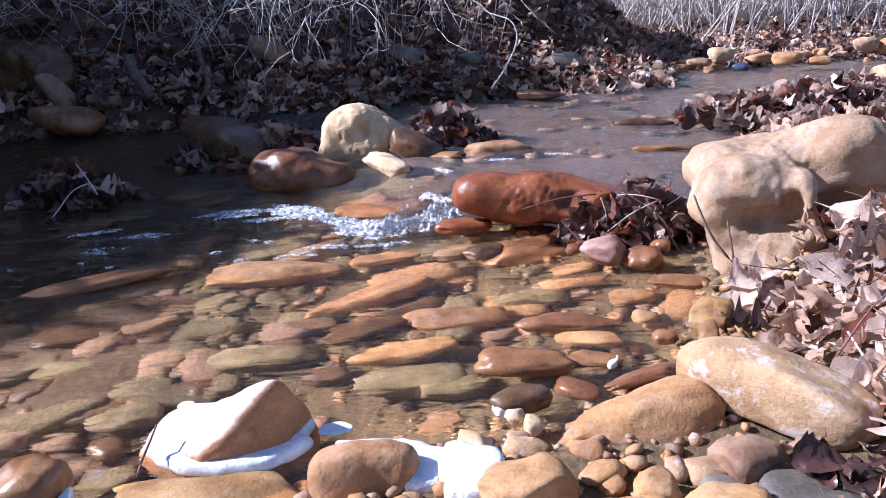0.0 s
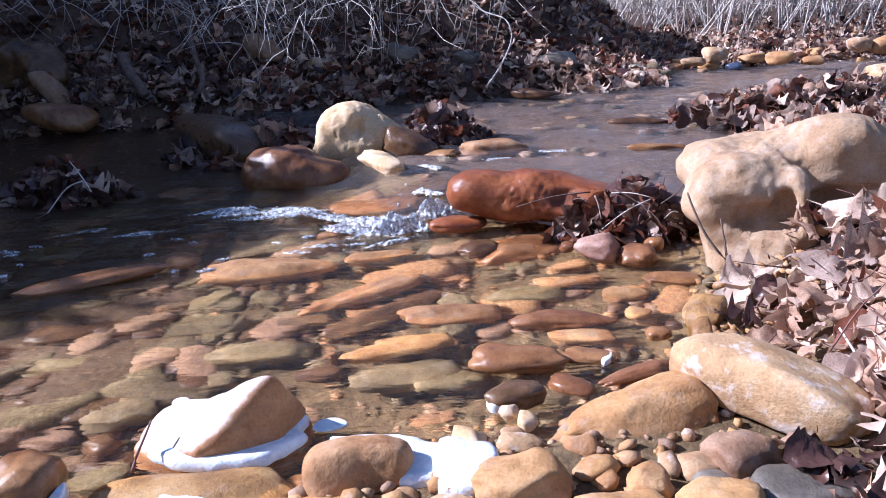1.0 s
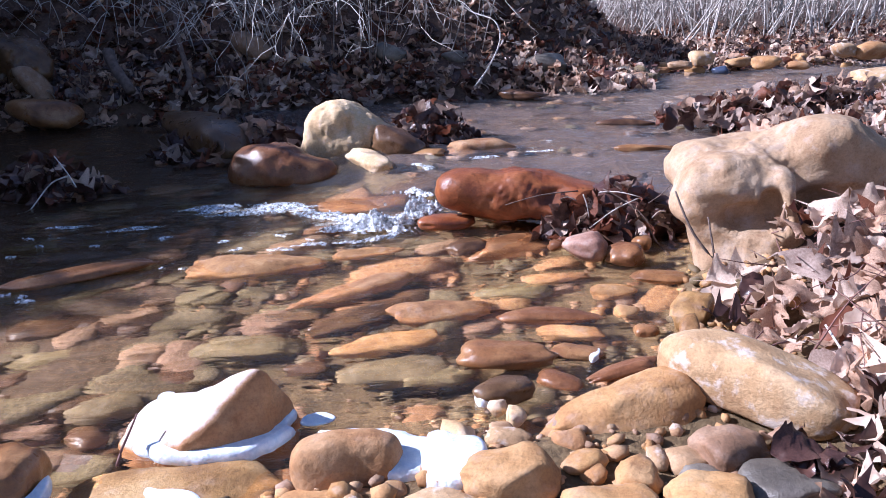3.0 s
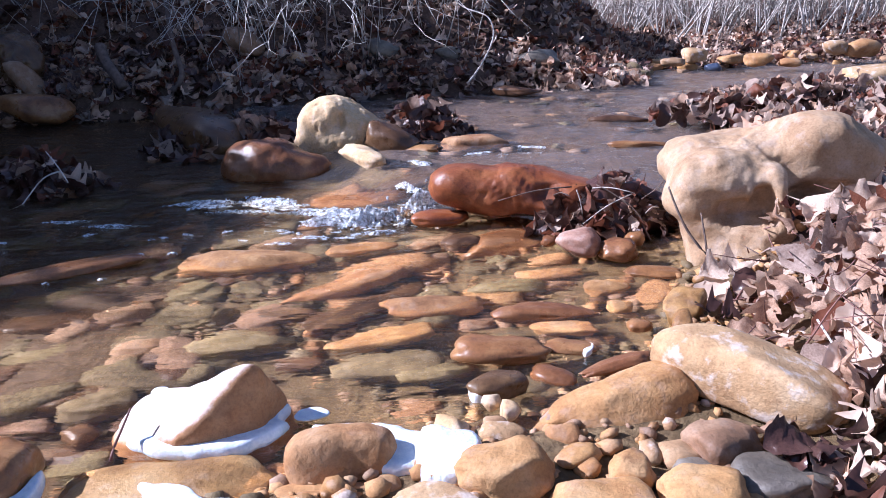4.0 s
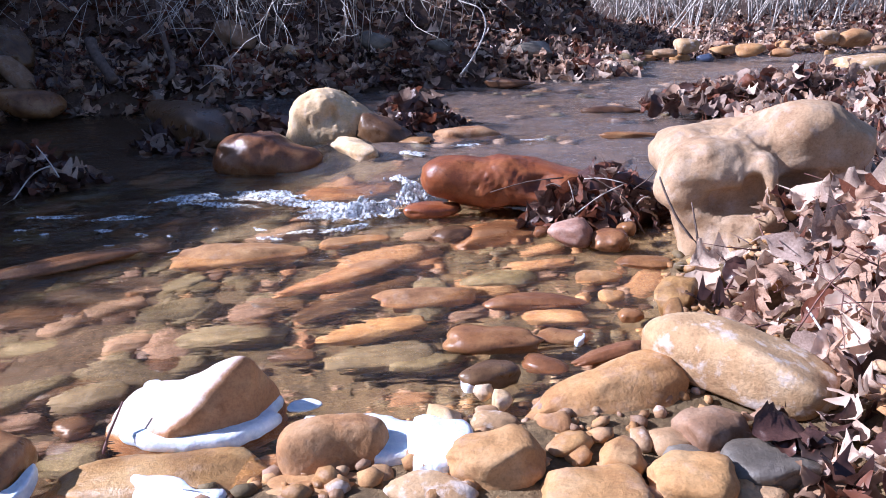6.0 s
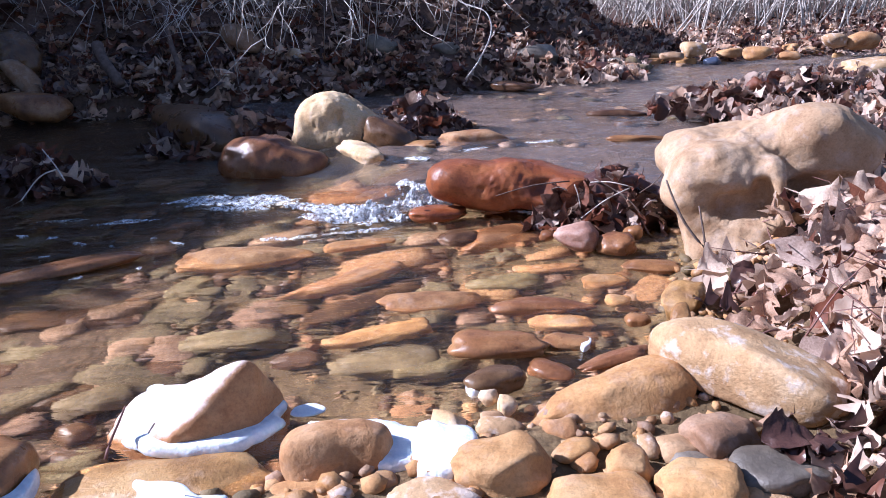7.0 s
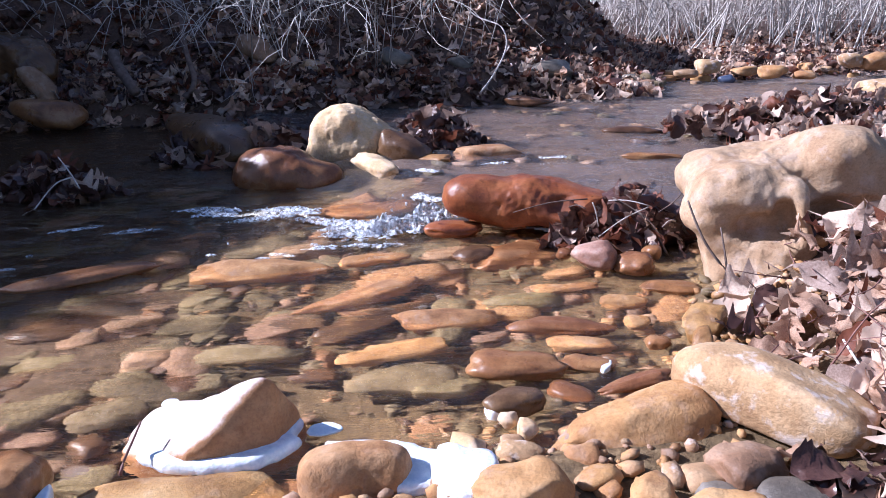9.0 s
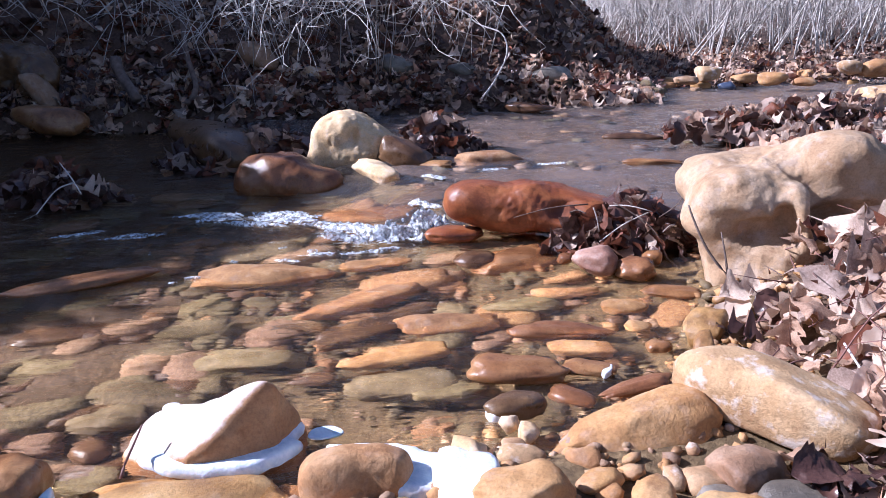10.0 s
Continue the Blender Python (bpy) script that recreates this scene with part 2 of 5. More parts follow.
def stone_mesh(name, size, mat, seed, square=0.3, level=4, rough=0.10, lumps=(), taper=0.0, dents=()):
    """A water-worn stone: a rounded box between ellipsoid and block, dented and swollen by noise. lumps: further (centre, radii) joined to it, in units of its size."""
    v, f = SPHERES[level]
    rnd = random.Random(seed)
    p = 2.0 + 2.6 * square
    r = 1.0 / (np.abs(v) ** p).sum(1) ** (1 / p)
    for c, q in lumps:
        c, q = np.array(c), np.array(q)
        a = ((v / q) ** 2).sum(1)
        bb = -(v * c / q ** 2).sum(1)
        cc = ((c / q) ** 2).sum() - 1
        disc = np.maximum(bb * bb - a * cc, 0)
        d = np.where(bb * bb - a * cc > 0, (-bb + np.sqrt(disc)) / a, 0)
        r = np.where(d > r, d * 0.9 + r * 0.1, r) + 0.04 * np.exp(-((d - r) / 0.1) ** 2)
    off = Vector((rnd.uniform(-50, 50), rnd.uniform(-50, 50), rnd.uniform(-50, 50)))
    flat = [(np.array(Vector((rnd.gauss(0, 1), rnd.gauss(0, 1), rnd.gauss(0, 0.8))).normalized()), rnd.uniform(0.72, 0.92)) for _ in range(3 + int(square * 5))]
    out = v * r[:, None]
    for d, cut in flat:
        h = out @ d
        over = np.maximum(h - cut, 0)
        out = out - np.outer(over * 0.72, d)
    for i in range(len(out)):
        q = Vector(v[i])
        k = noise.noise(q * 1.3 + off) * 1.3 + noise.noise(q * 2.6 + off) * 0.75 + noise.noise(q * 6.5 + off) * 0.28
        if level >= 4:
            k += noise.noise(q * 17 + off) * 0.10
        out[i] *= 1 + rough * k
    for d, reach, deep in dents:
        d = np.array(Vector(d).normalized())
        gap = np.linalg.norm(v - d, axis=1) / reach
        out = out * (1 - deep * np.exp(-gap ** 4))[:, None]
    out[:, 1:] *= (1 + taper * np.clip(out[:, :1], -1, 1))
    bend = random.Random(seed + 3).uniform(-0.12, 0.12)
    out[:, 1:2] += bend * (1 - out[:, :1] ** 2) - bend * 0.5
    out = out * np.array(size)
    return mesh_of(name, out, f, [mat])


STONES = {}


def stone(place, size, yaw, pitch, mat, label, group="", seed=1, square=0.3, taper=None, level=None, name=None, lumps=(), rough=0.12, roll=0, dents=()):
    big = max(size)
    lev = level or (5 if big > 0.2 and place[1] < 3.4 else 4 if big > 0.05 and place[1] < 3.4 else 3)
    kind = name or ("boulder" if big > 0.12 else "cobble" if big > 0.03 else "pebble")
    ob = new(kind, stone_mesh(kind, size, mat, seed, square, lev, rough, lumps, random.Random(seed + 9).uniform(-0.28, 0.28) if taper is None else taper, dents))
    ob.matrix_world = pose(*place) @ pose(0, 0, 0, 0, 0, yaw) @ pose(0, 0, 0, 0, pitch, 0) @ pose(0, 0, 0, roll, 0, 0)
    STONES[seed] = ob
    return tagged(ob, label, kind, group)


def hero_rock(seed, centre, blobs, mat, label, group="", hollows=(), cuts=(), blend=0.03, rough=0.008, level=6, boxy=2.5):
    """A large worn rock as one skin round blobs (centre, radii, turn), with hollows scooped out and flat faces cut (normal, point)."""
    v, f = SPHERES[level]
    c0 = np.array(centre)

    def ball(p, c, r, turn):
        a = radians(turn)
        q = p - np.array(c)
        q = np.stack([q[:, 0] * math.cos(a) + q[:, 1] * math.sin(a), q[:, 1] * math.cos(a) - q[:, 0] * math.sin(a), q[:, 2]], 1)
        k0 = np.maximum((np.abs(q / np.array(r)) ** boxy).sum(1) ** (1 / boxy), 1e-4)
        return 0.8 * np.linalg.norm(q, axis=1) * (1 - 1 / np.maximum(k0, 0.2))

    def joined(a, b, k):
        h = np.maximum(k - np.abs(a - b), 0) / k
        return np.minimum(a, b) - h * h * k * 0.25

    def skin(p):
        d = ball(p, *blobs[0])
        for b in blobs[1:]:
            d = joined(d, ball(p, *b), blend)
        for b in hollows:
            d = -joined(-d, ball(p, *b), blend * 0.25)
        for n, q in cuts:
            n = np.array(Vector(n).normalized())
            d = -joined(-d, -((p - np.array(q)) @ n), blend * 0.6)
        return d

    far = np.full(len(v), 0.7)
    for _ in range(60):
        far = np.maximum(far - 0.8 * skin(c0 + v * far[:, None]), 0.01)
    out = v * far[:, None]
    off = Vector((seed * 3.1, seed * 1.7, seed * 0.9))
    for i in range(len(out)):
        q = Vector(out[i])
        k = noise.noise(q * 6 + off) * 2.0 + noise.noise(q * 12 + off) * 1.1 + noise.noise(q * 22 + off) * 0.6 + noise.noise(q * 55 + off) * 0.28 - max(0.0, noise.noise(q * 40 + off * 2) - 0.42) * 1.6
        out[i] += v[i] * (rough * k)
    ob = new("boulder", mesh_of("boulder", out, f, [mat]))
    ob.location = centre
    STONES[seed] = ob
    return tagged(ob, label, "boulder", group)


def tube(verts, faces, pts, r0, r1, sides=5):
    """Adds a tapered round stem along pts to the lists."""
    base = len(verts)
    pts = [Vector(p) for p in pts]
    for i, p in enumerate(pts):
        d = (pts[min(i + 1, len(pts) - 1)] - pts[max(i - 1, 0)]).normalized()
        a = d.orthogonal().normalized()
        c = d.cross(a)
        r = r0 + (r1 - r0) * i / (len(pts) - 1)
        for k in range(sides):
            w = 2 * math.pi * k / sides
            verts.append(p + a * (r * math.cos(w)) + c * (r * math.sin(w)))
    for i in range(len(pts) - 1):
        for k in range(sides):
            k2 = (k + 1) % sides
            faces.append((base + i * sides + k, base + i * sides + k2, base + (i + 1) * sides + k2, base + (i + 1) * sides + k))
    faces.append(tuple(base + k for k in reversed(range(sides))))
    faces.append(tuple(base + (len(pts) - 1) * sides + k for k in range(sides)))


def wander(rnd, start, way, length, steps, bend=0.25, sag=0.0):
    p, d, out = Vector(start), Vector(way).normalized(), [Vector(start)]
    for _ in range(steps):
        d = (d + Vector((rnd.gauss(0, bend), rnd.gauss(0, bend), rnd.gauss(0, bend) - sag)) * 0.6).normalized()
        p = p + d * (length / steps)
        out.append(p.copy())
    return out


def leaf_points(seed):
    """A dry leaf about 1 long, lobed or plain, curled and crumpled: points and faces."""
    rnd = random.Random(seed)
    rows, cols, v, f = 17, 7, [], []
    plain = seed % 3 == 0 or seed % 7 == 0
    curl, cup, twist = rnd.uniform(-1.3, 1.3), rnd.uniform(0.5, 1.9) * rnd.choice((-1, 1, 1)), rnd.uniform(-0.9, 0.9)
    broad, lobes, ahead = rnd.uniform(0.30, 0.46), rnd.choice((2.0, 2.5, 3.0)), rnd.uniform(0.1, 0.5)
    off = Vector((seed * 7.3, seed * 2.9, 0))
    for i in range(rows):
        s = i / (rows - 1)
        env = math.sin(math.pi * min(1, s * 0.86 + 0.09)) ** 0.7
        lobe = abs(((s * lobes + ahead) % 1.0) * 2 - 1)
        w = broad * env * (0.85 if plain else 0.40 + 0.75 * lobe ** 1.3)
        w = 0.015 if i in (0, rows - 1) else w
        for k in range(cols):
            e = 2 * k / (cols - 1) - 1
            y = w * e * (1 + rnd.uniform(-0.08, 0.08))
            x = s - 0.5 + (0.0 if plain else 0.16 * lobe) * e * e
            q = Vector((x * 3.2, y * 3.2, 0)) + off
            z = curl * (s - 0.5) ** 2 + cup * y * y * 1.6 + twist * y * (s - 0.5) + 0.14 * noise.noise(q) + 0.09 * noise.noise(q * 2.6)
            v.append((x, y, z))
    for i in range(rows - 1):
        for k in range(cols - 1):
            a = i * cols + k
            f.append((a, a + 1, a + cols + 1, a + cols))
    # stalk
    b = len(v)
    m = v[cols // 2][2]
    v += [(-0.5, 0.014, m), (-0.5, -0.014, m), (-0.74, 0, m + 0.07)]
    f.append((b, b + 1, b + 2))
    return np.array(v), f


LEAF_SHAPES = [leaf_points(k + 3) for k in range(12)]
LEAF_MESHES = {}


def leaf_mesh(shape, mat):
    key = (shape, mat.name)
    if key not in LEAF_MESHES:
        v, f = LEAF_SHAPES[shape]
        LEAF_MESHES[key] = mesh_of("leaf", v, f, [mat])
    return LEAF_MESHES[key]


def leaf_drift(name, spots, label, category, kind="stuff"):
    """Many leaves in one mesh. spots: (place, size, turn matrix, material number)."""
    verts, faces, index, base = [], [], [], 0
    for i, (p, s, m, k) in enumerate(spots):
        v, f = LEAF_SHAPES[i % len(LEAF_SHAPES)]
        w = (v * s) @ np.array(m.to_3x3()).T + np.array(p)
        verts.append(w)
        faces += [tuple(a + base for a in q) for q in f]
        index += [k] * len(f)
        base += len(v)
    ob = new(name, mesh_of(name, np.concatenate(verts), faces, LEAVES, index))
    return tagged(ob, label, category, "", kind)


# ---- the ground ----
def smooth(a, b, x):
    t = np.clip((x - a) / (b - a), 0, 1)
    return t * t * (3 - 2 * t)


def dam_x(y):
    return np.interp(y, (1.9, 2.24, 2.6, 3.15, 3.6, 4.5, 6), (1.2, 0.35, -0.08, -0.30, -0.62, -0.95, -1.2))


def bar_y(x):
    return np.interp(x, (-8, -2, -0.6, -0.25, -0.02, 0.17, 0.41, 0.55, 0.62), (-1.2, 0.1, 0.62, 0.84, 0.96, 0.97, 1.13, 1.40, 1.6))


def right_x(y):
    return np.interp(y, (0, 1.5, 1.7, 2.0, 2.4, 3.0, 3.5, 3.75, 4.2), (0.45, 0.60, 0.66, 0.74, 0.95, 1.12, 1.35, 2.6, 9.0))


def far_y(x):
    return np.interp(x, (-9, -3.4, -2.3, 0.3, 0.8, 1.4, 1.75, 2.2, 3.3, 9, 30), (2.6, 4.1, 4.5, 4.65, 4.85, 5.05, 5.75, 5.75, 5.85, 6.6, 8.0))


def ground_z(x, y):
    x, y = np.asarray(x, float), np.asarray(y, float)
    upper = smooth(-0.10, 0.12, x - dam_x(y)) * smooth(2.0, 2.25, y)
    bed = -0.078 + 0.014 * np.sin(3.1 * x + 1) * np.cos(2.3 * y) + 0.035 * smooth(-0.2, 0.35, x) - 0.05 * smooth(-0.7, -1.4, x)
    z = bed * (1 - upper) + 0.008 * upper
    front = bar_y(x) - y
    z = z + (0.022 - z) * smooth(-0.22, 0.05, front) * (1 - upper)
    s = x - right_x(y)
    land = smooth(-0.10, 0.08, s) * smooth(-0.3, 0.6, y)
    land_z = 0.02 + 0.10 * smooth(0.0, 0.28, s) + 0.012 * np.clip(s - 0.3, 0, 8)
    z = z + (land_z - z) * land
    d = y - far_y(x)
    steep = smooth(1.7, 0.35, x - 0.13 * (y - 5)) * np.maximum(smooth(9.5, 7.5, y), smooth(-2, -4, x))
    up = np.clip(d + 0.1, 0, None)
    high = 0.42 * np.minimum(up, 0.7) + 1.05 * np.clip(up - 0.7, 0, 0.75) + 0.05 * np.clip(up - 1.45, 0, 6)
    low = 0.10 * np.minimum(up, 1.0) + 0.006 * np.clip(up - 1.0, 0, 20)
    bank = high * steep + low * (1 - steep)
    z = np.where(d > -0.1, z + (0.0 + bank) * 1.0 + (0.05 - z) * smooth(-0.1, 0.15, d), z)
    left = np.clip(-3.3 - x, 0, None)
    z = z + 0.5 * np.minimum(left, 3) + 0.1 * left
    return z


def make_ground_sheet():
    n = 330
    s = np.linspace(-1, 1, n)
    xs = 0.1 + 0.42 * np.sinh(5.9 * s)
    ys = 2.0 + 0.42 * np.sinh(5.9 * s)
    X, Y = np.meshgrid(xs, ys)
    Z = ground_z(X, Y)
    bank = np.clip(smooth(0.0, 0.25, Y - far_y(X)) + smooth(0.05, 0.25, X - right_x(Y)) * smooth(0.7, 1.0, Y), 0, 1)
    # earth colour spread over the pool beds too, painting shade and dark water there
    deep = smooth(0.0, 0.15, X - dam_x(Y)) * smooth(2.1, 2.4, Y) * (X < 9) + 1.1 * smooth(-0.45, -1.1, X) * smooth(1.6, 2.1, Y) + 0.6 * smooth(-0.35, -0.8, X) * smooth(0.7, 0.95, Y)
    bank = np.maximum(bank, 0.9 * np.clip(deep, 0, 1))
    fade = np.exp(-((X - 0.1) ** 2 + (Y - 2) ** 2) / 60)
    N = np.array([noise.noise(Vector((a * 5, b * 5, 0))) * 0.012 + noise.noise(Vector((a * 19, b * 19, 3))) * 0.006 + noise.noise(Vector((a * 1.7, b * 1.7, 9))) * 0.06 * k
                  for a, b, k in zip(X.ravel(), Y.ravel(), bank.ravel())]).reshape(n, n)
    Z = Z + N * (0.4 + 0.6 * fade)
    v = np.stack([X.ravel(), Y.ravel(), Z.ravel()], 1)
    f = [(j * n + i, j * n + i + 1, (j + 1) * n + i + 1, (j + 1) * n + i) for j in range(n - 1) for i in range(n - 1)]
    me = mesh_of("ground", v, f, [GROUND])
    a = me.attributes.new("soil_shade", "FLOAT", "POINT")
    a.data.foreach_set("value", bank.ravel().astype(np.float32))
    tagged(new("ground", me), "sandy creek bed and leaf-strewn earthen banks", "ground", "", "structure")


make_ground_sheet()


# ---- water ----
def water_sheet(name, xs, ys, level, mat, label, waves, inside=None):
    X, Y = np.meshgrid(xs, ys)
    Z = np.array([waves(a, b) for a, b in zip(X.ravel(), Y.ravel())])
    v = np.stack([X.ravel(), Y.ravel(), Z + (level if not callable(level) else level(X.ravel(), Y.ravel()))], 1)
    nx = len(xs)
    f = []
    for j in range(len(ys) - 1):
        for i in range(nx - 1):
            if inside is None or inside(0.5 * (xs[i] + xs[i + 1]), 0.5 * (ys[j] + ys[j + 1])):
                f.append((j * nx + i, j * nx + i + 1, (j + 1) * nx + i + 1, (j + 1) * nx + i))
    ob = new(name, mesh_of(name, v, f, [mat]))
    ob.visible_shadow = False
    return tagged(ob, label, "water", "", "structure")


def ripples(a, b):
    return 0.0055 * noise.noise(Vector((a * 5 + b, b * 9, 0))) + 0.0055 * noise.noise(Vector((a * 12, b * 24, 4)))


def upper_ripples(a, b):
    near = math.exp(-((b - 2.75) / 0.5) ** 2)
    return (0.010 + 0.014 * near) * noise.noise(Vector((a * 5, b * 10, 7))) + (0.008 + 0.006 * near) * noise.noise(Vector((a * 11, b * 24, 2)))


def upper_level(x, y):
    """The upper pool, its lip and the chute that falls to the lower pool."""
    d = x - dam_x(y) + 0.10
    chute = np.exp(-((y - 2.62) / 0.30) ** 2)
    return 0.062 - 0.085 * smooth(0.16, -0.22, d) * (0.4 + 0.6 * chute)


stream_water = water_sheet("stream_water", np.linspace(-4.6, 3.6, 380), np.linspace(-1.2, 5.6, 420), 0.0, WATER, "clear shallow stream water with small ripples", ripples)
water_sheet("upper_pool_water", np.linspace(-1.4, 9.0, 420), np.linspace(2.0, 7.4, 420), upper_level, WATER_UP, "rippled upper pool spilling over a stone lip", upper_ripples,
            lambda x, y: x - dam_x(y) > -0.36 and y > 2.05)

# ---- stones ----
hero_rock(11, (-0.365, 1.05, 0.02), [((-0.37, 1.07, 0.0), (0.148, 0.085, 0.16), 4)], ROCK_FROST_GLARE, "tan boulder frosted on top with sun glare in the white, ringed with ice", "", (),
          [((-0.43, -0.36, 0.83), (-0.345, 1.03, 0.073)), ((0.36, -0.87, 0.34), (-0.325, 1.008, 0.030)), ((-0.5, -0.85, 0.1), (-0.44, 1.005, 0.01)), ((0.96, -0.2, 0.18), (-0.262, 1.05, 0.06)), ((0.0, 1.0, 0.6), (-0.3, 1.075, 0.11))], 0.020, 0.006, 6, 2.2)
hero_rock(12, (-0.12, 0.918, 0.03), [((-0.12, 0.918, 0.030), (0.086, 0.046, 0.045), 6)], ROCK_TAN, "tan boulder with a dark pitted face in an ice skirt", "", [((-0.125, 0.856, 0.045), (0.05, 0.012, 0.02), 6)],
          [((0.1, -0.85, 0.45), (-0.11, 0.882, 0.04)), ((0.9, -0.3, 0.2), (-0.046, 0.91, 0.04))], 0.022, 0.005, 6, 2.8)
stone((0.109, 0.860, 0.035), (0.068, 0.047, 0.035), -7, -0, ROCK_TAN, "smooth orange-tan cobble on the gravel bar", "stones of the gravel bar", 13, 0.7)
stone((-0.388, 0.915, -0.016), (0.161, 0.068, 0.030), -2, -0, ROCK_DAMP, "broad flat tan stone half under water with ice on it", "stones of the gravel bar", 14, 0.4)
stone((-0.631, 0.927, 0.020), (0.054, 0.059, 0.047), 10, -0, ROCK_WET, "dark wet cobble rimmed with ice", "stones of the gravel bar", 15)
stone((0.524, 1.052, 0.068), (0.154, 0.062, 0.059), -42, 3, ROCK_PALE, "long smooth tan boulder mottled with pale patches", "", 16, 0.6, 0.06, None, None, (), 0.07)
stone((0.308, 1.043, 0.018), (0.130, 0.059, 0.044), 8, -8, ROCK_TAN, "smooth tapered tan boulder on wet gravel", "", 17, 0.25, 0.35)
stone((0.229, 0.776, 0.020), (0.078, 0.060, 0.036), -11, -0, ROCK_TAN, "rounded tan cobble on the gravel bar", "stones of the gravel bar", 18, 0.4)
stone((0.284, 0.849, 0.035), (0.035, 0.030, 0.024), -24, -0, ROCK_TAN, "angular orange cobble on the gravel bar", "stones of the gravel bar", 19, 0.9)
stone((0.363, 0.791, 0.030), (0.062, 0.050, 0.035), -29, -0, ROCK_TAN, "broad orange-brown cobble on the gravel bar", "stones of the gravel bar", 20, 0.6)
stone((0.429, 0.916, 0.030), (0.049, 0.054, 0.033), -66, -0, ROCK_BROWN, "flat purplish-brown cobble on the gravel bar", "stones of the gravel bar", 21, 0.5)
stone((0.369, 0.901, 0.025), (0.035, 0.026, 0.016), 3, -0, ROCK_PALE, "pale pinkish cobble on the gravel bar", "stones of the gravel bar", 22, 0.6)
stone((0.482, 0.817, 0.030), (0.060, 0.045, 0.027), -11, -0, ROCK_GREY, "dark grey wet cobble on the gravel bar", "stones of the gravel bar", 23, 0.4)
stone((0.211, 0.966, 0.020), (0.028, 0.023, 0.019), -10, -0, ROCK_TAN, "small tan cobble on wet gravel", "stones of the gravel bar", 24)
stone((0.221, 0.901, 0.028), (0.033, 0.021, 0.015), 19, -4, ROCK_TAN, "small orange cobble on the gravel bar", "stones of the gravel bar", 25)
stone((0.229, 0.874, 0.025), (0.020, 0.016, 0.011), 9, -15, ROCK_TAN, "small orange cobble on the gravel bar", "stones of the gravel bar", 26)
stone((-0.141, 0.864, 0.010), (0.070, 0.026, 0.013), 2, -0, ROCK_TAN, "flat tan cobble at the water's edge", "stones of the gravel bar", 27)
stone((-0.149, 0.831, 0.010), (0.068, 0.029, 0.014), -2, -0, ROCK_TAN, "flat tan cobble at the water's edge", "stones of the gravel bar", 28)
stone((0.015, 0.818, 0.020), (0.066, 0.036, 0.022), -18, -0, ROCK_PALE, "pale tan cobble on the gravel bar", "stones of the gravel bar", 29, 0.5)
stone((-0.054, 0.869, 0.015), (0.018, 0.019, 0.013), 9, -0, ROCK_DAMP, "small damp cobble on the gravel bar", "stones of the gravel bar", 30)
stone((0.039, 0.995, 0.018), (0.033, 0.026, 0.023), -20, -4, ROCK_SUNLIT_CREAM, "small cobble frosted white", "stones of the gravel bar", 31, 0.8)
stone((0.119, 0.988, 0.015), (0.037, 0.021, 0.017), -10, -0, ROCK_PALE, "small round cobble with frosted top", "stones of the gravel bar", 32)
stone((0.110, 1.089, 0.015), (0.017, 0.018, 0.013), -12, -0, ROCK_SUNLIT_CREAM, "small white frosted pebble in the shallows", "stones of the gravel bar", 33)
stone((0.139, 1.058, 0.015), (0.018, 0.020, 0.015), 14, -0, ROCK_SUNLIT_CREAM, "small white frosted pebble in the shallows", "stones of the gravel bar", 34)
stone((0.110, 1.020, 0.015), (0.020, 0.015, 0.011), 0, -0, ROCK_PALE, "small pale frosted pebble in the shallows", "stones of the gravel bar", 35)
stone((0.447, 0.768, 0.020), (0.035, 0.028, 0.017), -11, -0, ROCK_PALE, "small pale cobble on the gravel bar", "stones of the gravel bar", 36)
stone((0.537, 0.770, 0.020), (0.035, 0.029, 0.018), -12, -0, ROCK_BROWN, "small brown cobble on the gravel bar", "stones of the gravel bar", 37)
stone((0.381, 0.861, 0.020), (0.033, 0.027, 0.016), -43, -0, ROCK_GREY, "small grey cobble on the gravel bar", "stones of the gravel bar", 38)
stone((0.393, 0.935, 0.015), (0.011, 0.012, 0.008), -28, -0, ROCK_BROWN, "small brown pebble on the gravel bar", "stones of the gravel bar", 39)
stone((0.678, 1.130, 0.018), (0.035, 0.032, 0.022), 0, 19, ROCK_PALE, "pale cobble among dry leaves", "", 40)
stone((0.816, 1.130, 0.024), (0.047, 0.047, 0.028), 0, 17, ROCK_PALE, "pale cobble among dry leaves", "", 41)
stone((0.545, 1.42, 0.025), (0.062, 0.040, 0.040), 55, -20, ROCK_DAMP, "brown wedge-shaped cobble at the leafy water's edge", "", 42, 0.9)
stone((0.50, 1.29, 0.030), (0.048, 0.020, 0.026), 62, -28, ROCK_DAMP, "flat brown cobble leaning at the water's edge", "", 43, 0.8)
stone((0.147, 1.291, 0.010), (0.092, 0.044, 0.024), -10, -0, ROCK_WET, "wet orange cobble breaking the water surface", "cobbles in the shallows", 50, 0.3)
stone((0.284, 1.308, 0.000), (0.052, 0.027, 0.014), -11, -0, ROCK_WET, "small wet orange cobble at the surface", "cobbles in the shallows", 51)
stone((0.126, 1.155, 0.010), (0.055, 0.033, 0.023), 13, -0, ROCK_DARK, "dark reddish wet cobble at the surface", "cobbles in the shallows", 52, 0.4)
stone((0.361, 1.217, 0.007), (0.079, 0.020, 0.012), 15, -5, ROCK_WET, "dark wet ridge of reddish stone", "cobbles in the shallows", 53)
stone((0.235, 1.201, -0.005), (0.048, 0.026, 0.018), -33, -0, ROCK_WET, "wet orange cobble in shallow water", "cobbles in the shallows", 54)
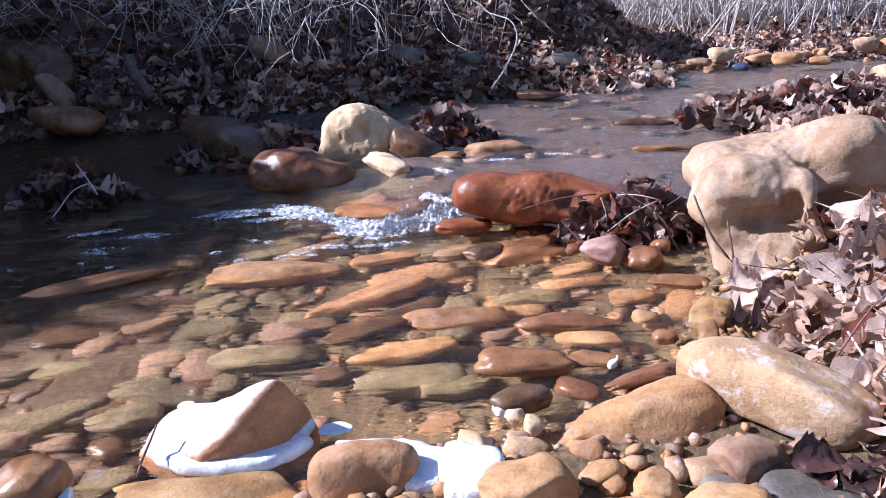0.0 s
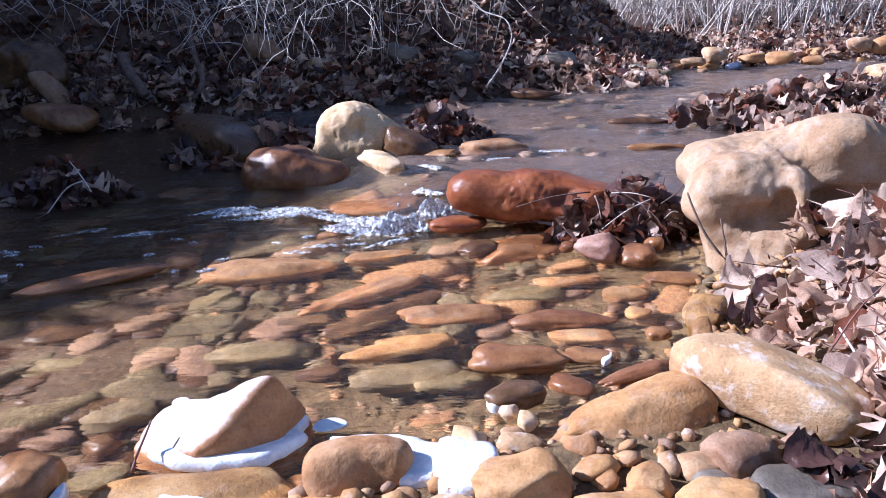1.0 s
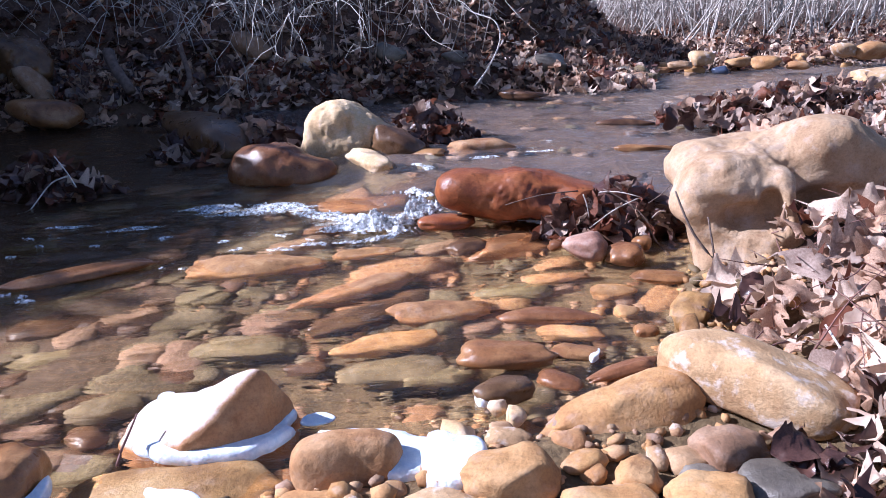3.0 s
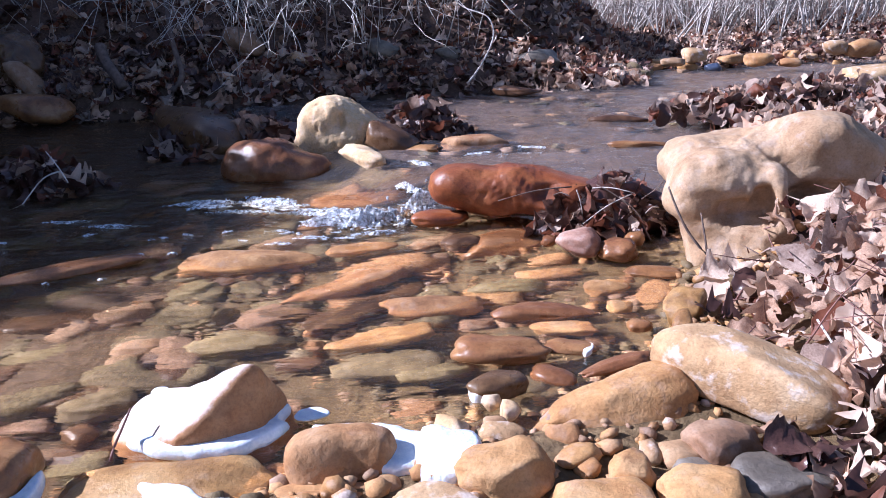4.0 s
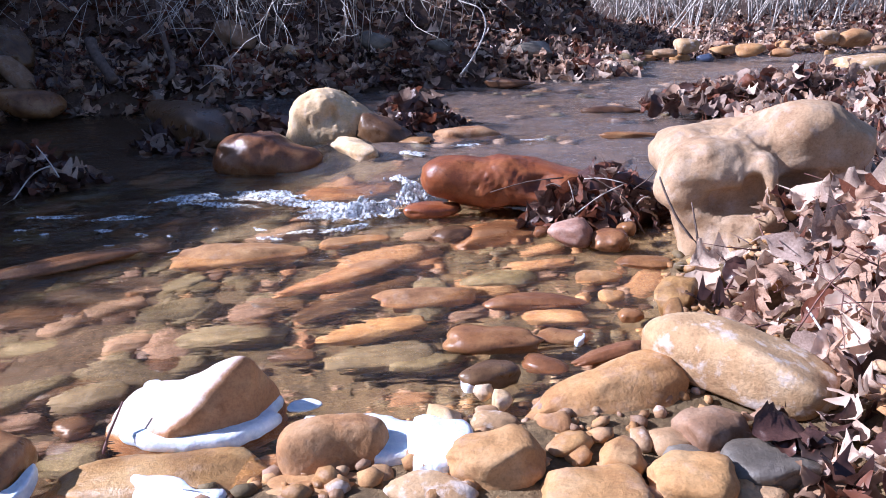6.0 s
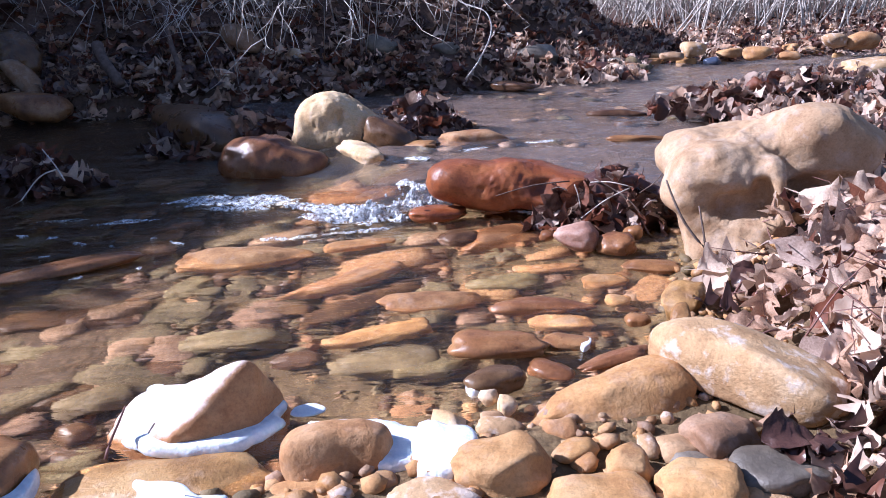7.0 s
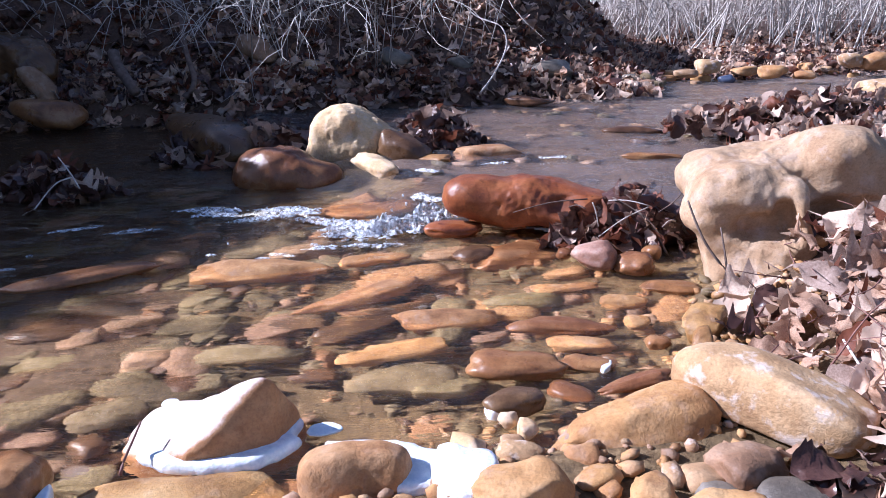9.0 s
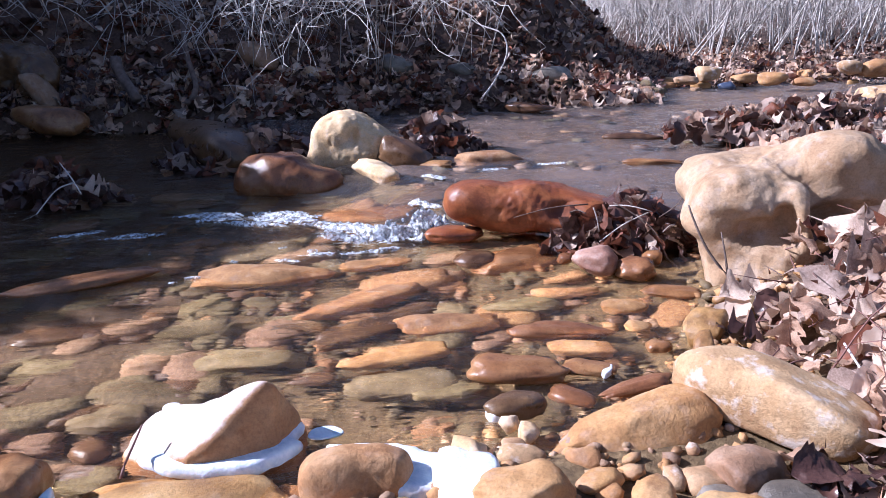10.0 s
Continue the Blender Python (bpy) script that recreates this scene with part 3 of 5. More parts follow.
stone((0.446, 1.393, 0.000), (0.026, 0.025, 0.015), -5, -0, ROCK_WET, "small wet orange pebble at the edge", "cobbles in the shallows", 55)
stone((0.562, 1.697, 0.000), (0.072, 0.032, 0.016), -12, -0, ROCK_WET, "flat wet orange cobble at the surface", "cobbles in the shallows", 56)
stone((0.026, 1.567, -0.025), (0.122, 0.050, 0.033), 5, -0, ROCK_SUB, "flat orange cobble under clear water", "cobbles in the shallows", 57)
stone((0.263, 1.502, -0.012), (0.116, 0.035, 0.023), -7, -0, ROCK_WET, "flat orange cobble just under the surface", "cobbles in the shallows", 58)
stone((0.293, 1.421, -0.020), (0.078, 0.031, 0.019), -6, -0, ROCK_SUB, "flat tan cobble under clear water", "cobbles in the shallows", 59)
stone((-0.093, 1.414, -0.030), (0.114, 0.041, 0.026), 15, -0, ROCK_SUB, "flat brown cobble under clear water", "cobbles in the shallows", 60)
stone((-0.193, 1.727, -0.033), (0.176, 0.045, 0.030), 38, -2, ROCK_SUB, "long orange cobble under clear water", "cobbles in the shallows", 61)
stone((-0.136, 1.614, -0.050), (0.168, 0.046, 0.028), 39, -0, ROCK_DARK, "long dark brown cobble under clear water", "cobbles in the shallows", 62)
stone((-0.492, 1.927, -0.025), (0.197, 0.066, 0.041), 2, -1, ROCK_SUB, "broad reddish cobble just under the surface", "cobbles in the shallows", 63)
stone((-0.939, 1.873, 0.007), (0.186, 0.042, 0.019), 22, -2, ROCK_WET, "long orange stone breaking the stream surface", "cobbles in the shallows", 64)
stone((-0.079, 1.298, -0.040), (0.111, 0.053, 0.030), 6, -0, ROCK_OLIVE, "broad olive-brown cobble under clear water", "cobbles in the shallows", 65)
stone((-0.410, 1.433, -0.050), (0.125, 0.053, 0.030), 9, -0, ROCK_OLIVE, "broad pale olive cobble under clear water", "cobbles in the shallows", 66)
stone((-0.596, 1.429, -0.050), (0.058, 0.042, 0.028), 4, -0, ROCK_BROWN, "purplish cobble under clear water", "cobbles in the shallows", 67)
stone((-0.603, 1.197, -0.040), (0.066, 0.042, 0.026), 11, -0, ROCK_OLIVE, "olive cobble under clear water", "cobbles in the shallows", 68)
stone((-0.253, 1.335, -0.050), (0.049, 0.028, 0.017), 8, -0, ROCK_DARK, "dark cobble under clear water", "cobbles in the shallows", 69)
stone((0.014, 1.272, -0.040), (0.072, 0.037, 0.023), -1, -0, ROCK_OLIVE, "olive-brown cobble under clear water", "cobbles in the shallows", 70)
stone((0.228, 2.036, -0.045), (0.165, 0.098, 0.051), 30, -0, ROCK_WET, "broad rust-red slab under clear water", "cobbles in the shallows", 71)
stone((0.108, 2.021, -0.020), (0.067, 0.050, 0.031), 35, -0, ROCK_DARK, "dark red cobble under clear water", "cobbles in the shallows", 72)
stone((0.311, 1.744, -0.020), (0.088, 0.030, 0.018), 8, -0, ROCK_SUB, "flat brown cobble under clear water", "cobbles in the shallows", 73)
stone((0.431, 1.639, -0.015), (0.055, 0.040, 0.025), 8, -0, ROCK_SUB, "tan cobble under clear water", "cobbles in the shallows", 74)
stone((0.202, 1.671, -0.030), (0.091, 0.042, 0.024), 5, -0, ROCK_OLIVE, "flat cobble under clear water", "cobbles in the shallows", 75)
stone((0.437, 1.520, -0.015), (0.028, 0.031, 0.019), -7, -0, ROCK_SUB, "small tan cobble under clear water", "cobbles in the shallows", 76)
stone((-0.324, 1.591, -0.050), (0.068, 0.031, 0.019), 7, -0, ROCK_DARK, "brown cobble under clear water", "cobbles in the shallows", 77)
stone((-0.845, 1.593, -0.060), (0.131, 0.060, 0.034), 14, -0, ROCK_DARK, "dark brown cobble under deeper water", "cobbles in the shallows", 78)
stone((-0.802, 1.421, -0.060), (0.099, 0.045, 0.026), 1, -0, ROCK_OLIVE, "olive cobble under deeper water", "cobbles in the shallows", 79)
stone((-0.585, 1.097, -0.040), (0.033, 0.037, 0.023), 45, -0, ROCK_DARK, "dark cobble under clear water", "cobbles in the shallows", 80)
stone((-0.176, 2.002, -0.020), (0.104, 0.036, 0.022), 13, -0, ROCK_SUB, "flat orange cobble below the riffle", "cobbles in the shallows", 81)
stone((-0.204, 2.527, -0.028), (0.177, 0.083, 0.029), 0, -1, ROCK_WET, "orange ledge stone washed by the riffle", "cobbles in the shallows", 82)
stone((0.049, 2.203, 0.015), (0.087, 0.047, 0.023), -1, -0, ROCK_RED, "wet red ledge stone beside the riffle", "cobbles in the shallows", 83)
stone((-0.057, 2.625, -0.009), (0.112, 0.075, 0.037), 4, -2, ROCK_DARK, "dark stone washed over by the cascade", "cobbles in the shallows", 84)
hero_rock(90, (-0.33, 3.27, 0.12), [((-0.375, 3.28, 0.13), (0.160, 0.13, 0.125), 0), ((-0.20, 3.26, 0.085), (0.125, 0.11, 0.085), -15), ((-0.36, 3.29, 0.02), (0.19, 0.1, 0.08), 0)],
          ROCK_SUNLIT_CREAM, "pale tan boulder with a dark hollow in its face", "boulders across the riffle", [((-0.335, 3.14, 0.175), (0.020, 0.050, 0.034), 0), ((-0.24, 3.13, 0.04), (0.07, 0.05, 0.03), 0)],
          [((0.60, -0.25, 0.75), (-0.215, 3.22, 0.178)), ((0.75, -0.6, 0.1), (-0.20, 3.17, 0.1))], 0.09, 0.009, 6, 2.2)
hero_rock(91, (-0.60, 2.99, 0.04), [((-0.68, 2.99, 0.055), (0.12, 0.09, 0.08), -10), ((-0.50, 2.96, 0.02), (0.16, 0.075, 0.065), -12), ((-0.6, 2.94, 0.0), (0.15, 0.07, 0.05), 0)],
          ROCK_WET, "wet brown boulder at the riffle's edge", "boulders across the riffle", (), (), 0.11, 0.010, 5, 2.2)
stone((-0.233, 2.902, 0.065), (0.132, 0.048, 0.038), -52, 7, ROCK_SUNLIT_CREAM, "small wet yellow stone in the riffle", "boulders across the riffle", 92, 0.4)
hero_rock(93, (0.27, 2.24, 0.085), [((0.115, 2.24, 0.110), (0.088, 0.078, 0.062), 0), ((0.28, 2.23, 0.085), (0.17, 0.10, 0.078), -6), ((0.44, 2.17, 0.07), (0.11, 0.09, 0.065), -20), ((0.31, 2.31, 0.03), (0.2, 0.07, 0.07), 0)],
          ROCK_RED, "long wet rust-red boulder across the stream", "boulders across the riffle", [((0.19, 2.12, 0.17), (0.03, 0.05, 0.03), 0), ((0.36, 2.11, 0.12), (0.05, 0.03, 0.05), 0)], (), 0.035, 0.008)
stone((0.413, 1.870, 0.030), (0.056, 0.046, 0.037), -8, -0, ROCK_PINK, "pinkish round cobble below a leaf clump", "boulders across the riffle", 94)
stone((0.503, 1.827, 0.020), (0.052, 0.041, 0.029), -8, -0, ROCK_WET, "wet brown cobble below a leaf clump", "boulders across the riffle", 95)
stone((0.565, 1.884, 0.030), (0.026, 0.023, 0.018), -9, -0, ROCK_WET, "small wet cobble below a leaf clump", "boulders across the riffle", 96)
stone((0.345, 1.937, 0.015), (0.022, 0.021, 0.015), -9, -0, ROCK_WET, "small wet pebble below a leaf clump", "boulders across the riffle", 97)
stone((0.221, 3.136, 0.045), (0.145, 0.089, 0.051), 13, -0, ROCK_SUB, "pinkish cobble under the upper pool", "boulders across the riffle", 98)
stone((0.868, 2.984, 0.060), (0.116, 0.023, 0.016), -12, -0, ROCK_WET, "flat orange stone in the upper pool", "boulders across the riffle", 99)
stone((0.934, 3.550, 0.065), (0.144, 0.040, 0.024), -13, -0, ROCK_DARK, "dark flat stone awash in the upper pool", "boulders across the riffle", 100)
stone((-0.014, 3.071, 0.055), (0.092, 0.036, 0.018), -27, -3, ROCK_WET, "wet orange stone at the lip", "boulders across the riffle", 101)
stone((-1.085, 3.674, 0.080), (0.429, 0.145, 0.087), -52, 3, ROCK_DARK, "dark stone in the shaded slack water", "boulders across the riffle", 102)


# dark stone added where the pale boulder itself only turns into shade
stone((-0.135, 3.16, 0.070), (0.13, 0.075, 0.075), -30, 10, ROCK_DARK, "dark stone standing in for the pale boulder's shaded side", "boulders across the riffle", 104, 0.4)
stone((-2.200, 4.400, 0.115), (0.207, 0.121, 0.073), 0, 12, ROCK_WET, "orange boulder at the shaded bank", "stones on the far bank", 110)
hero_rock(111, (-2.52, 4.80, 0.36), [((-2.55, 4.82, 0.40), (0.24, 0.14, 0.13), 0), ((-2.42, 4.78, 0.30), (0.14, 0.10, 0.13), 0), ((-2.66, 4.84, 0.22), (0.2, 0.12, 0.2), 0)], ROCK_DARK, "broad brown boulder set in the shaded bank", "stones on the far bank", (), [((0.5, -0.6, 0.5), (-2.40, 4.70, 0.40))], 0.06, 0.02, 5)
stone((-2.30, 4.66, 0.19), (0.20, 0.07, 0.050), -8, 50, ROCK_BROWN, "slanted brown slab leaning on the bank", "stones on the far bank", 129, 1.0)
stone((-1.964, 5.125, 0.200), (0.166, 0.082, 0.057), -29, 21, ROCK_PALE, "slanted pale stone in the bank", "stones on the far bank", 112)
stone((-0.721, 5.050, 0.260), (0.121, 0.076, 0.053), 0, 19, ROCK_PALE, "pale stone set in the bank", "stones on the far bank", 113)
stone((-0.225, 5.050, 0.322), (0.106, 0.075, 0.053), 0, 16, ROCK_GREY, "grey stone set in the bank", "stones on the far bank", 114)
stone((0.186, 5.050, 0.280), (0.092, 0.064, 0.045), 0, 7, ROCK_GREY, "grey stone set in the bank", "stones on the far bank", 115)
stone((0.767, 5.050, 0.221), (0.157, 0.087, 0.061), 0, 3, ROCK_GREY, "greenish-grey boulder at the far water's edge", "stones on the far bank", 116)
stone((-1.136, 5.125, 0.402), (0.159, 0.089, 0.063), -31, 23, ROCK_BROWN, "brown stone set in the bank", "stones on the far bank", 117)
stone((2.022, 5.700, 0.160), (0.105, 0.084, 0.050), 0, -1, ROCK_PALE, "pale stone on the far gravel", "stones on the far bank", 118)
stone((2.09, 5.50, 0.085), (0.062, 0.045, 0.030), -12, -0, ROCK_BLUE, "blue-grey wet stone at the far water's edge", "stones on the far bank", 119)
stone((2.303, 5.710, 0.120), (0.106, 0.061, 0.036), 2, -0, ROCK_TAN, "tan stone at the far water's edge", "stones on the far bank", 120)
stone((2.367, 5.391, 0.140), (0.100, 0.069, 0.048), -23, -0, ROCK_TAN, "tan stone at the far water's edge", "stones on the far bank", 121)
stone((3.066, 5.700, 0.179), (0.094, 0.075, 0.053), 0, 2, ROCK_PALE, "pale stone on the far gravel", "stones on the far bank", 122)
stone((3.266, 5.700, 0.168), (0.121, 0.097, 0.068), 0, -0, ROCK_TAN, "tan stone on the far gravel", "stones on the far bank", 123)
stone((2.724, 4.532, 0.100), (0.277, 0.140, 0.070), 14, -0, ROCK_PALE, "pale flat boulder in the far pool", "stones on the far bank", 124)
stone((2.325, 4.483, 0.080), (0.049, 0.037, 0.022), -18, -0, ROCK_TAN, "small tan stone in the far pool", "stones on the far bank", 125)
stone((1.831, 5.620, 0.120), (0.089, 0.051, 0.031), -23, -0, ROCK_BROWN, "brown stone at the far water's edge", "stones on the far bank", 126)
stone((2.558, 5.321, 0.120), (0.072, 0.051, 0.031), -22, -0, ROCK_TAN, "small tan stone at the far water's edge", "stones on the far bank", 127)
stone((0.572, 4.542, 0.090), (0.147, 0.061, 0.030), -32, -0, ROCK_DARK, "dark stone at the far water's edge", "stones on the far bank", 128)


hero_rock(201, (0.84, 1.84, 0.18),
          [((0.87, 1.93, 0.225), (0.235, 0.12, 0.082), 4), ((0.755, 1.79, 0.190), (0.140, 0.11, 0.100), 0), ((1.01, 1.86, 0.240), (0.15, 0.14, 0.100), 0), ((0.99, 1.80, 0.31), (0.08, 0.08, 0.042), 0),
           ((0.725, 1.765, 0.06), (0.050, 0.06, 0.12), 0), ((0.825, 1.69, 0.060), (0.082, 0.065, 0.085), 0), ((0.850, 1.70, 0.17), (0.030, 0.05, 0.08), 0), ((0.88, 1.86, 0.08), (0.17, 0.13, 0.17), 0)],
          ROCK_BIG, "large cream sandstone boulder, pitted and undercut, beside dry leaves", "",
          [((0.765, 1.652, 0.150), (0.078, 0.075, 0.036), 0), ((0.812, 1.655, 0.18), (0.026, 0.07, 0.040), 0), ((0.965, 1.68, 0.15), (0.08, 0.10, 0.065), 0), ((0.895, 1.655, 0.20), (0.030, 0.07, 0.05), 0), ((0.69, 1.665, 0.230), (0.04, 0.02, 0.006), 8), ((0.76, 1.87, 0.315), (0.12, 0.02, 0.02), -12)],
          [((-0.35, -0.9, 0.45), (0.69, 1.69, 0.25))], 0.045, 0.013, 6, 2.5)


def shore_stones():
    """Smaller stones along the far waterline; the bank's shade is put into greyer colours below x 1.7."""
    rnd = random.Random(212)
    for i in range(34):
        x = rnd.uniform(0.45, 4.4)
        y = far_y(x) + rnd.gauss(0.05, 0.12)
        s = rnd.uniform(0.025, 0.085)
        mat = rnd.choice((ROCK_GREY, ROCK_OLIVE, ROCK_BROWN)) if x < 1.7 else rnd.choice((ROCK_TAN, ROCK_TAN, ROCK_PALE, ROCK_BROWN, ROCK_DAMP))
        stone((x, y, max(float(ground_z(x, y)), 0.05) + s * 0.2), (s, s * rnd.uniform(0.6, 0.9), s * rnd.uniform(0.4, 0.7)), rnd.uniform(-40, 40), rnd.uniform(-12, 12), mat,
              "mossy stone with shade in its grey colour at the far water's edge" if x < 1.7 else "tan stone at the far water's edge", "stones on the far bank", 2100 + i, rnd.uniform(0.2, 0.8))


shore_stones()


# ---- bed cobbles and gravel ----
def bed_stones():
    rnd = random.Random(77)
    mats = [ROCK_SUB, ROCK_OLIVE, ROCK_DARK, ROCK_WET, ROCK_BROWN, ROCK_OLIVE, ROCK_SUB]
    meshes = [[stone_mesh("cobble", (1.0, rnd.uniform(0.5, 0.75), rnd.uniform(0.28, 0.42)), m, 300 + i, 0.3, 3) for i in range(2)] for m in mats]
    made = 0
    while made < 190:
        x, y = rnd.uniform(-1.9, 0.75), rnd.uniform(0.75, 3.0)
        if x > right_x(y) or y < bar_y(x) - 0.02 or (x > dam_x(y) - 0.08 and y > 2.05):
            continue
        s = rnd.choice((0.035, 0.045, 0.055, 0.07, 0.085, 0.11)) * rnd.uniform(0.8, 1.2)
        if x > 0.2:
            s *= 0.65
        k = rnd.choice((1, 2, 4, 5, 5)) if x < -0.35 else rnd.randrange(len(mats))
        ob = new("cobble", rnd.choice(meshes[k]))
        z = float(ground_z(x, y))
        ob.matrix_world = pose(x, y, min(z + s * 0.12, -0.012 - s * 0.35), rnd.uniform(-10, 10), rnd.uniform(-10, 10), rnd.gauss(15, 35)) @ Matrix.Scale(s, 4)
        tagged(ob, "water-worn cobble on the stream bed under clear water", "cobble", "cobbles on the stream bed")
        made += 1
    while made < 270:
        x, y = rnd.uniform(-1.25, -0.42), rnd.uniform(1.0, 2.0)
        if y < bar_y(x) + 0.05:
            continue
        s = rnd.uniform(0.035, 0.085)
        ob = new("cobble", rnd.choice(meshes[rnd.choice((1, 2, 2, 5, 4))]))
        ob.matrix_world = pose(x, y, min(float(ground_z(x, y)) + s * 0.15, -0.014 - s * 0.35), rnd.uniform(-14, 14), rnd.uniform(-14, 14), rnd.gauss(15, 40)) @ Matrix.Scale(s, 4)
        tagged(ob, "dark olive-brown cobble on the stream bed under clear water", "cobble", "cobbles on the stream bed")
        made += 1


def gravel(name, count, seed, where, sizes, mats, label):
    rnd = random.Random(seed)
    v0, f0 = SPHERES[1]
    verts, faces, index, base = [], [], [], 0
    while base < count * len(v0):
        x, y = where(rnd)
        if x is None:
            continue
        s = rnd.choice(sizes) * rnd.uniform(0.7, 1.3)
        m = np.array((pose(0, 0, 0, rnd.uniform(-20, 20), rnd.uniform(-20, 20), rnd.uniform(0, 360)) @ Matrix.Diagonal((s, s * rnd.uniform(0.6, 0.9), s * rnd.uniform(0.4, 0.7), 1))).to_3x3())
        w = v0 * (1 + np.random.RandomState(base % 9973).uniform(-0.15, 0.15, (len(v0), 1)))
        verts.append(w @ m.T + np.array((x, y, float(ground_z(x, y)) + s * 0.2)))
        faces += [tuple(a + base for a in q) for q in f0]
        index += [rnd.randrange(len(mats))] * len(f0)
        base += len(v0)
    tagged(new(name, mesh_of(name, np.concatenate(verts), faces, mats, index)), label, "gravel", "", "stuff")


def on_bar(rnd):
    x = rnd.gauss(0.25, 0.55)
    y = rnd.uniform(-0.3, 1.75)
    return (x, y) if y < bar_y(x) + 0.16 or x > right_x(y) - 0.1 and y < 1.4 else (None, None)


def on_bed(rnd):
    x, y = rnd.uniform(-2.0, 0.8), rnd.uniform(0.8, 2.6)
    return (x, y) if y > bar_y(x) and not (x > dam_x(y) - 0.05 and y > 2.05) and x < right_x(y) else (None, None)


def on_far(rnd):
    x, y = rnd.uniform(1.0, 7.0), rnd.uniform(4.6, 8.5)
    return (x, y) if 0.0 < y - far_y(x) < 1.6 else (None, None)


bed_stones()
gravel("bar_gravel", 2400, 5, on_bar, (0.006, 0.009, 0.013, 0.02), [ROCK_TAN, ROCK_TAN, ROCK_PALE, ROCK_DAMP, ROCK_BROWN], "loose damp gravel and small pebbles on the bar")
gravel("bed_gravel", 1800, 6, on_bed, (0.008, 0.012, 0.02, 0.028), [ROCK_SUB, ROCK_OLIVE, ROCK_BROWN, ROCK_DARK], "sandy gravel under clear water")
def on_upper(rnd):
    x, y = rnd.uniform(-0.3, 2.6), rnd.uniform(2.4, 4.5)
    return (x, y) if dam_x(y) + 0.05 < x < right_x(y) else (None, None)


gravel("pool_cobbles", 80, 8, on_upper, (0.03, 0.045, 0.065), [ROCK_SUB, ROCK_OLIVE, ROCK_BROWN, ROCK_DARK], "small cobbles on the upper pool's bed")
gravel("far_gravel", 700, 7, on_far, (0.015, 0.025, 0.04), [ROCK_TAN, ROCK_BROWN, ROCK_PALE, ROCK_RED], "tan gravel along the far shore")


# ---- leaves ----
def any_turn(rnd, tilt=35):
    return pose(0, 0, 0, rnd.gauss(0, tilt), rnd.gauss(0, tilt), rnd.uniform(0, 360))


def leaf_pile(name, label, centre, radii, height, count, size, weights, seed, tilt=40):
    """A heap of leaves, each one a part, on an empty at its base."""
    rnd = random.Random(seed)
    base = max(float(ground_z(*centre)), -0.01)
    top = new(name)
    top.location = (*centre, base)
    tagged(top, label, "leaf pile")
    for _ in range(count):
        a, r = rnd.uniform(0, 2 * math.pi), math.sqrt(rnd.random())
        x, y = radii[0] * r * math.cos(a), radii[1] * r * math.sin(a)
        z = max(float(ground_z(centre[0] + x, centre[1] + y)) - base, -0.02) + height * (1 - r * r) * rnd.uniform(0.35, 1.0) + 0.012
        s = size * rnd.uniform(0.7, 1.35)
        leaf = new("leaf", leaf_mesh(rnd.randrange(len(LEAF_SHAPES)), rnd.choices(LEAVES, weights)[0]))
        leaf.parent = top
        leaf.matrix_local = Matrix.Translation((x, y, z)) @ any_turn(rnd, tilt) @ Matrix.Scale(s, 4)
    return top


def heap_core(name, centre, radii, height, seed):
    """The dark, lumpy inside of a heap."""
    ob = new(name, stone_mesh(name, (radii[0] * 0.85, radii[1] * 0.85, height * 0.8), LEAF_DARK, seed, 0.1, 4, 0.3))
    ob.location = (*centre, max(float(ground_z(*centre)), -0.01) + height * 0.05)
    return tagged(ob, "dark lumpy core of a leaf heap", "leaf mat")


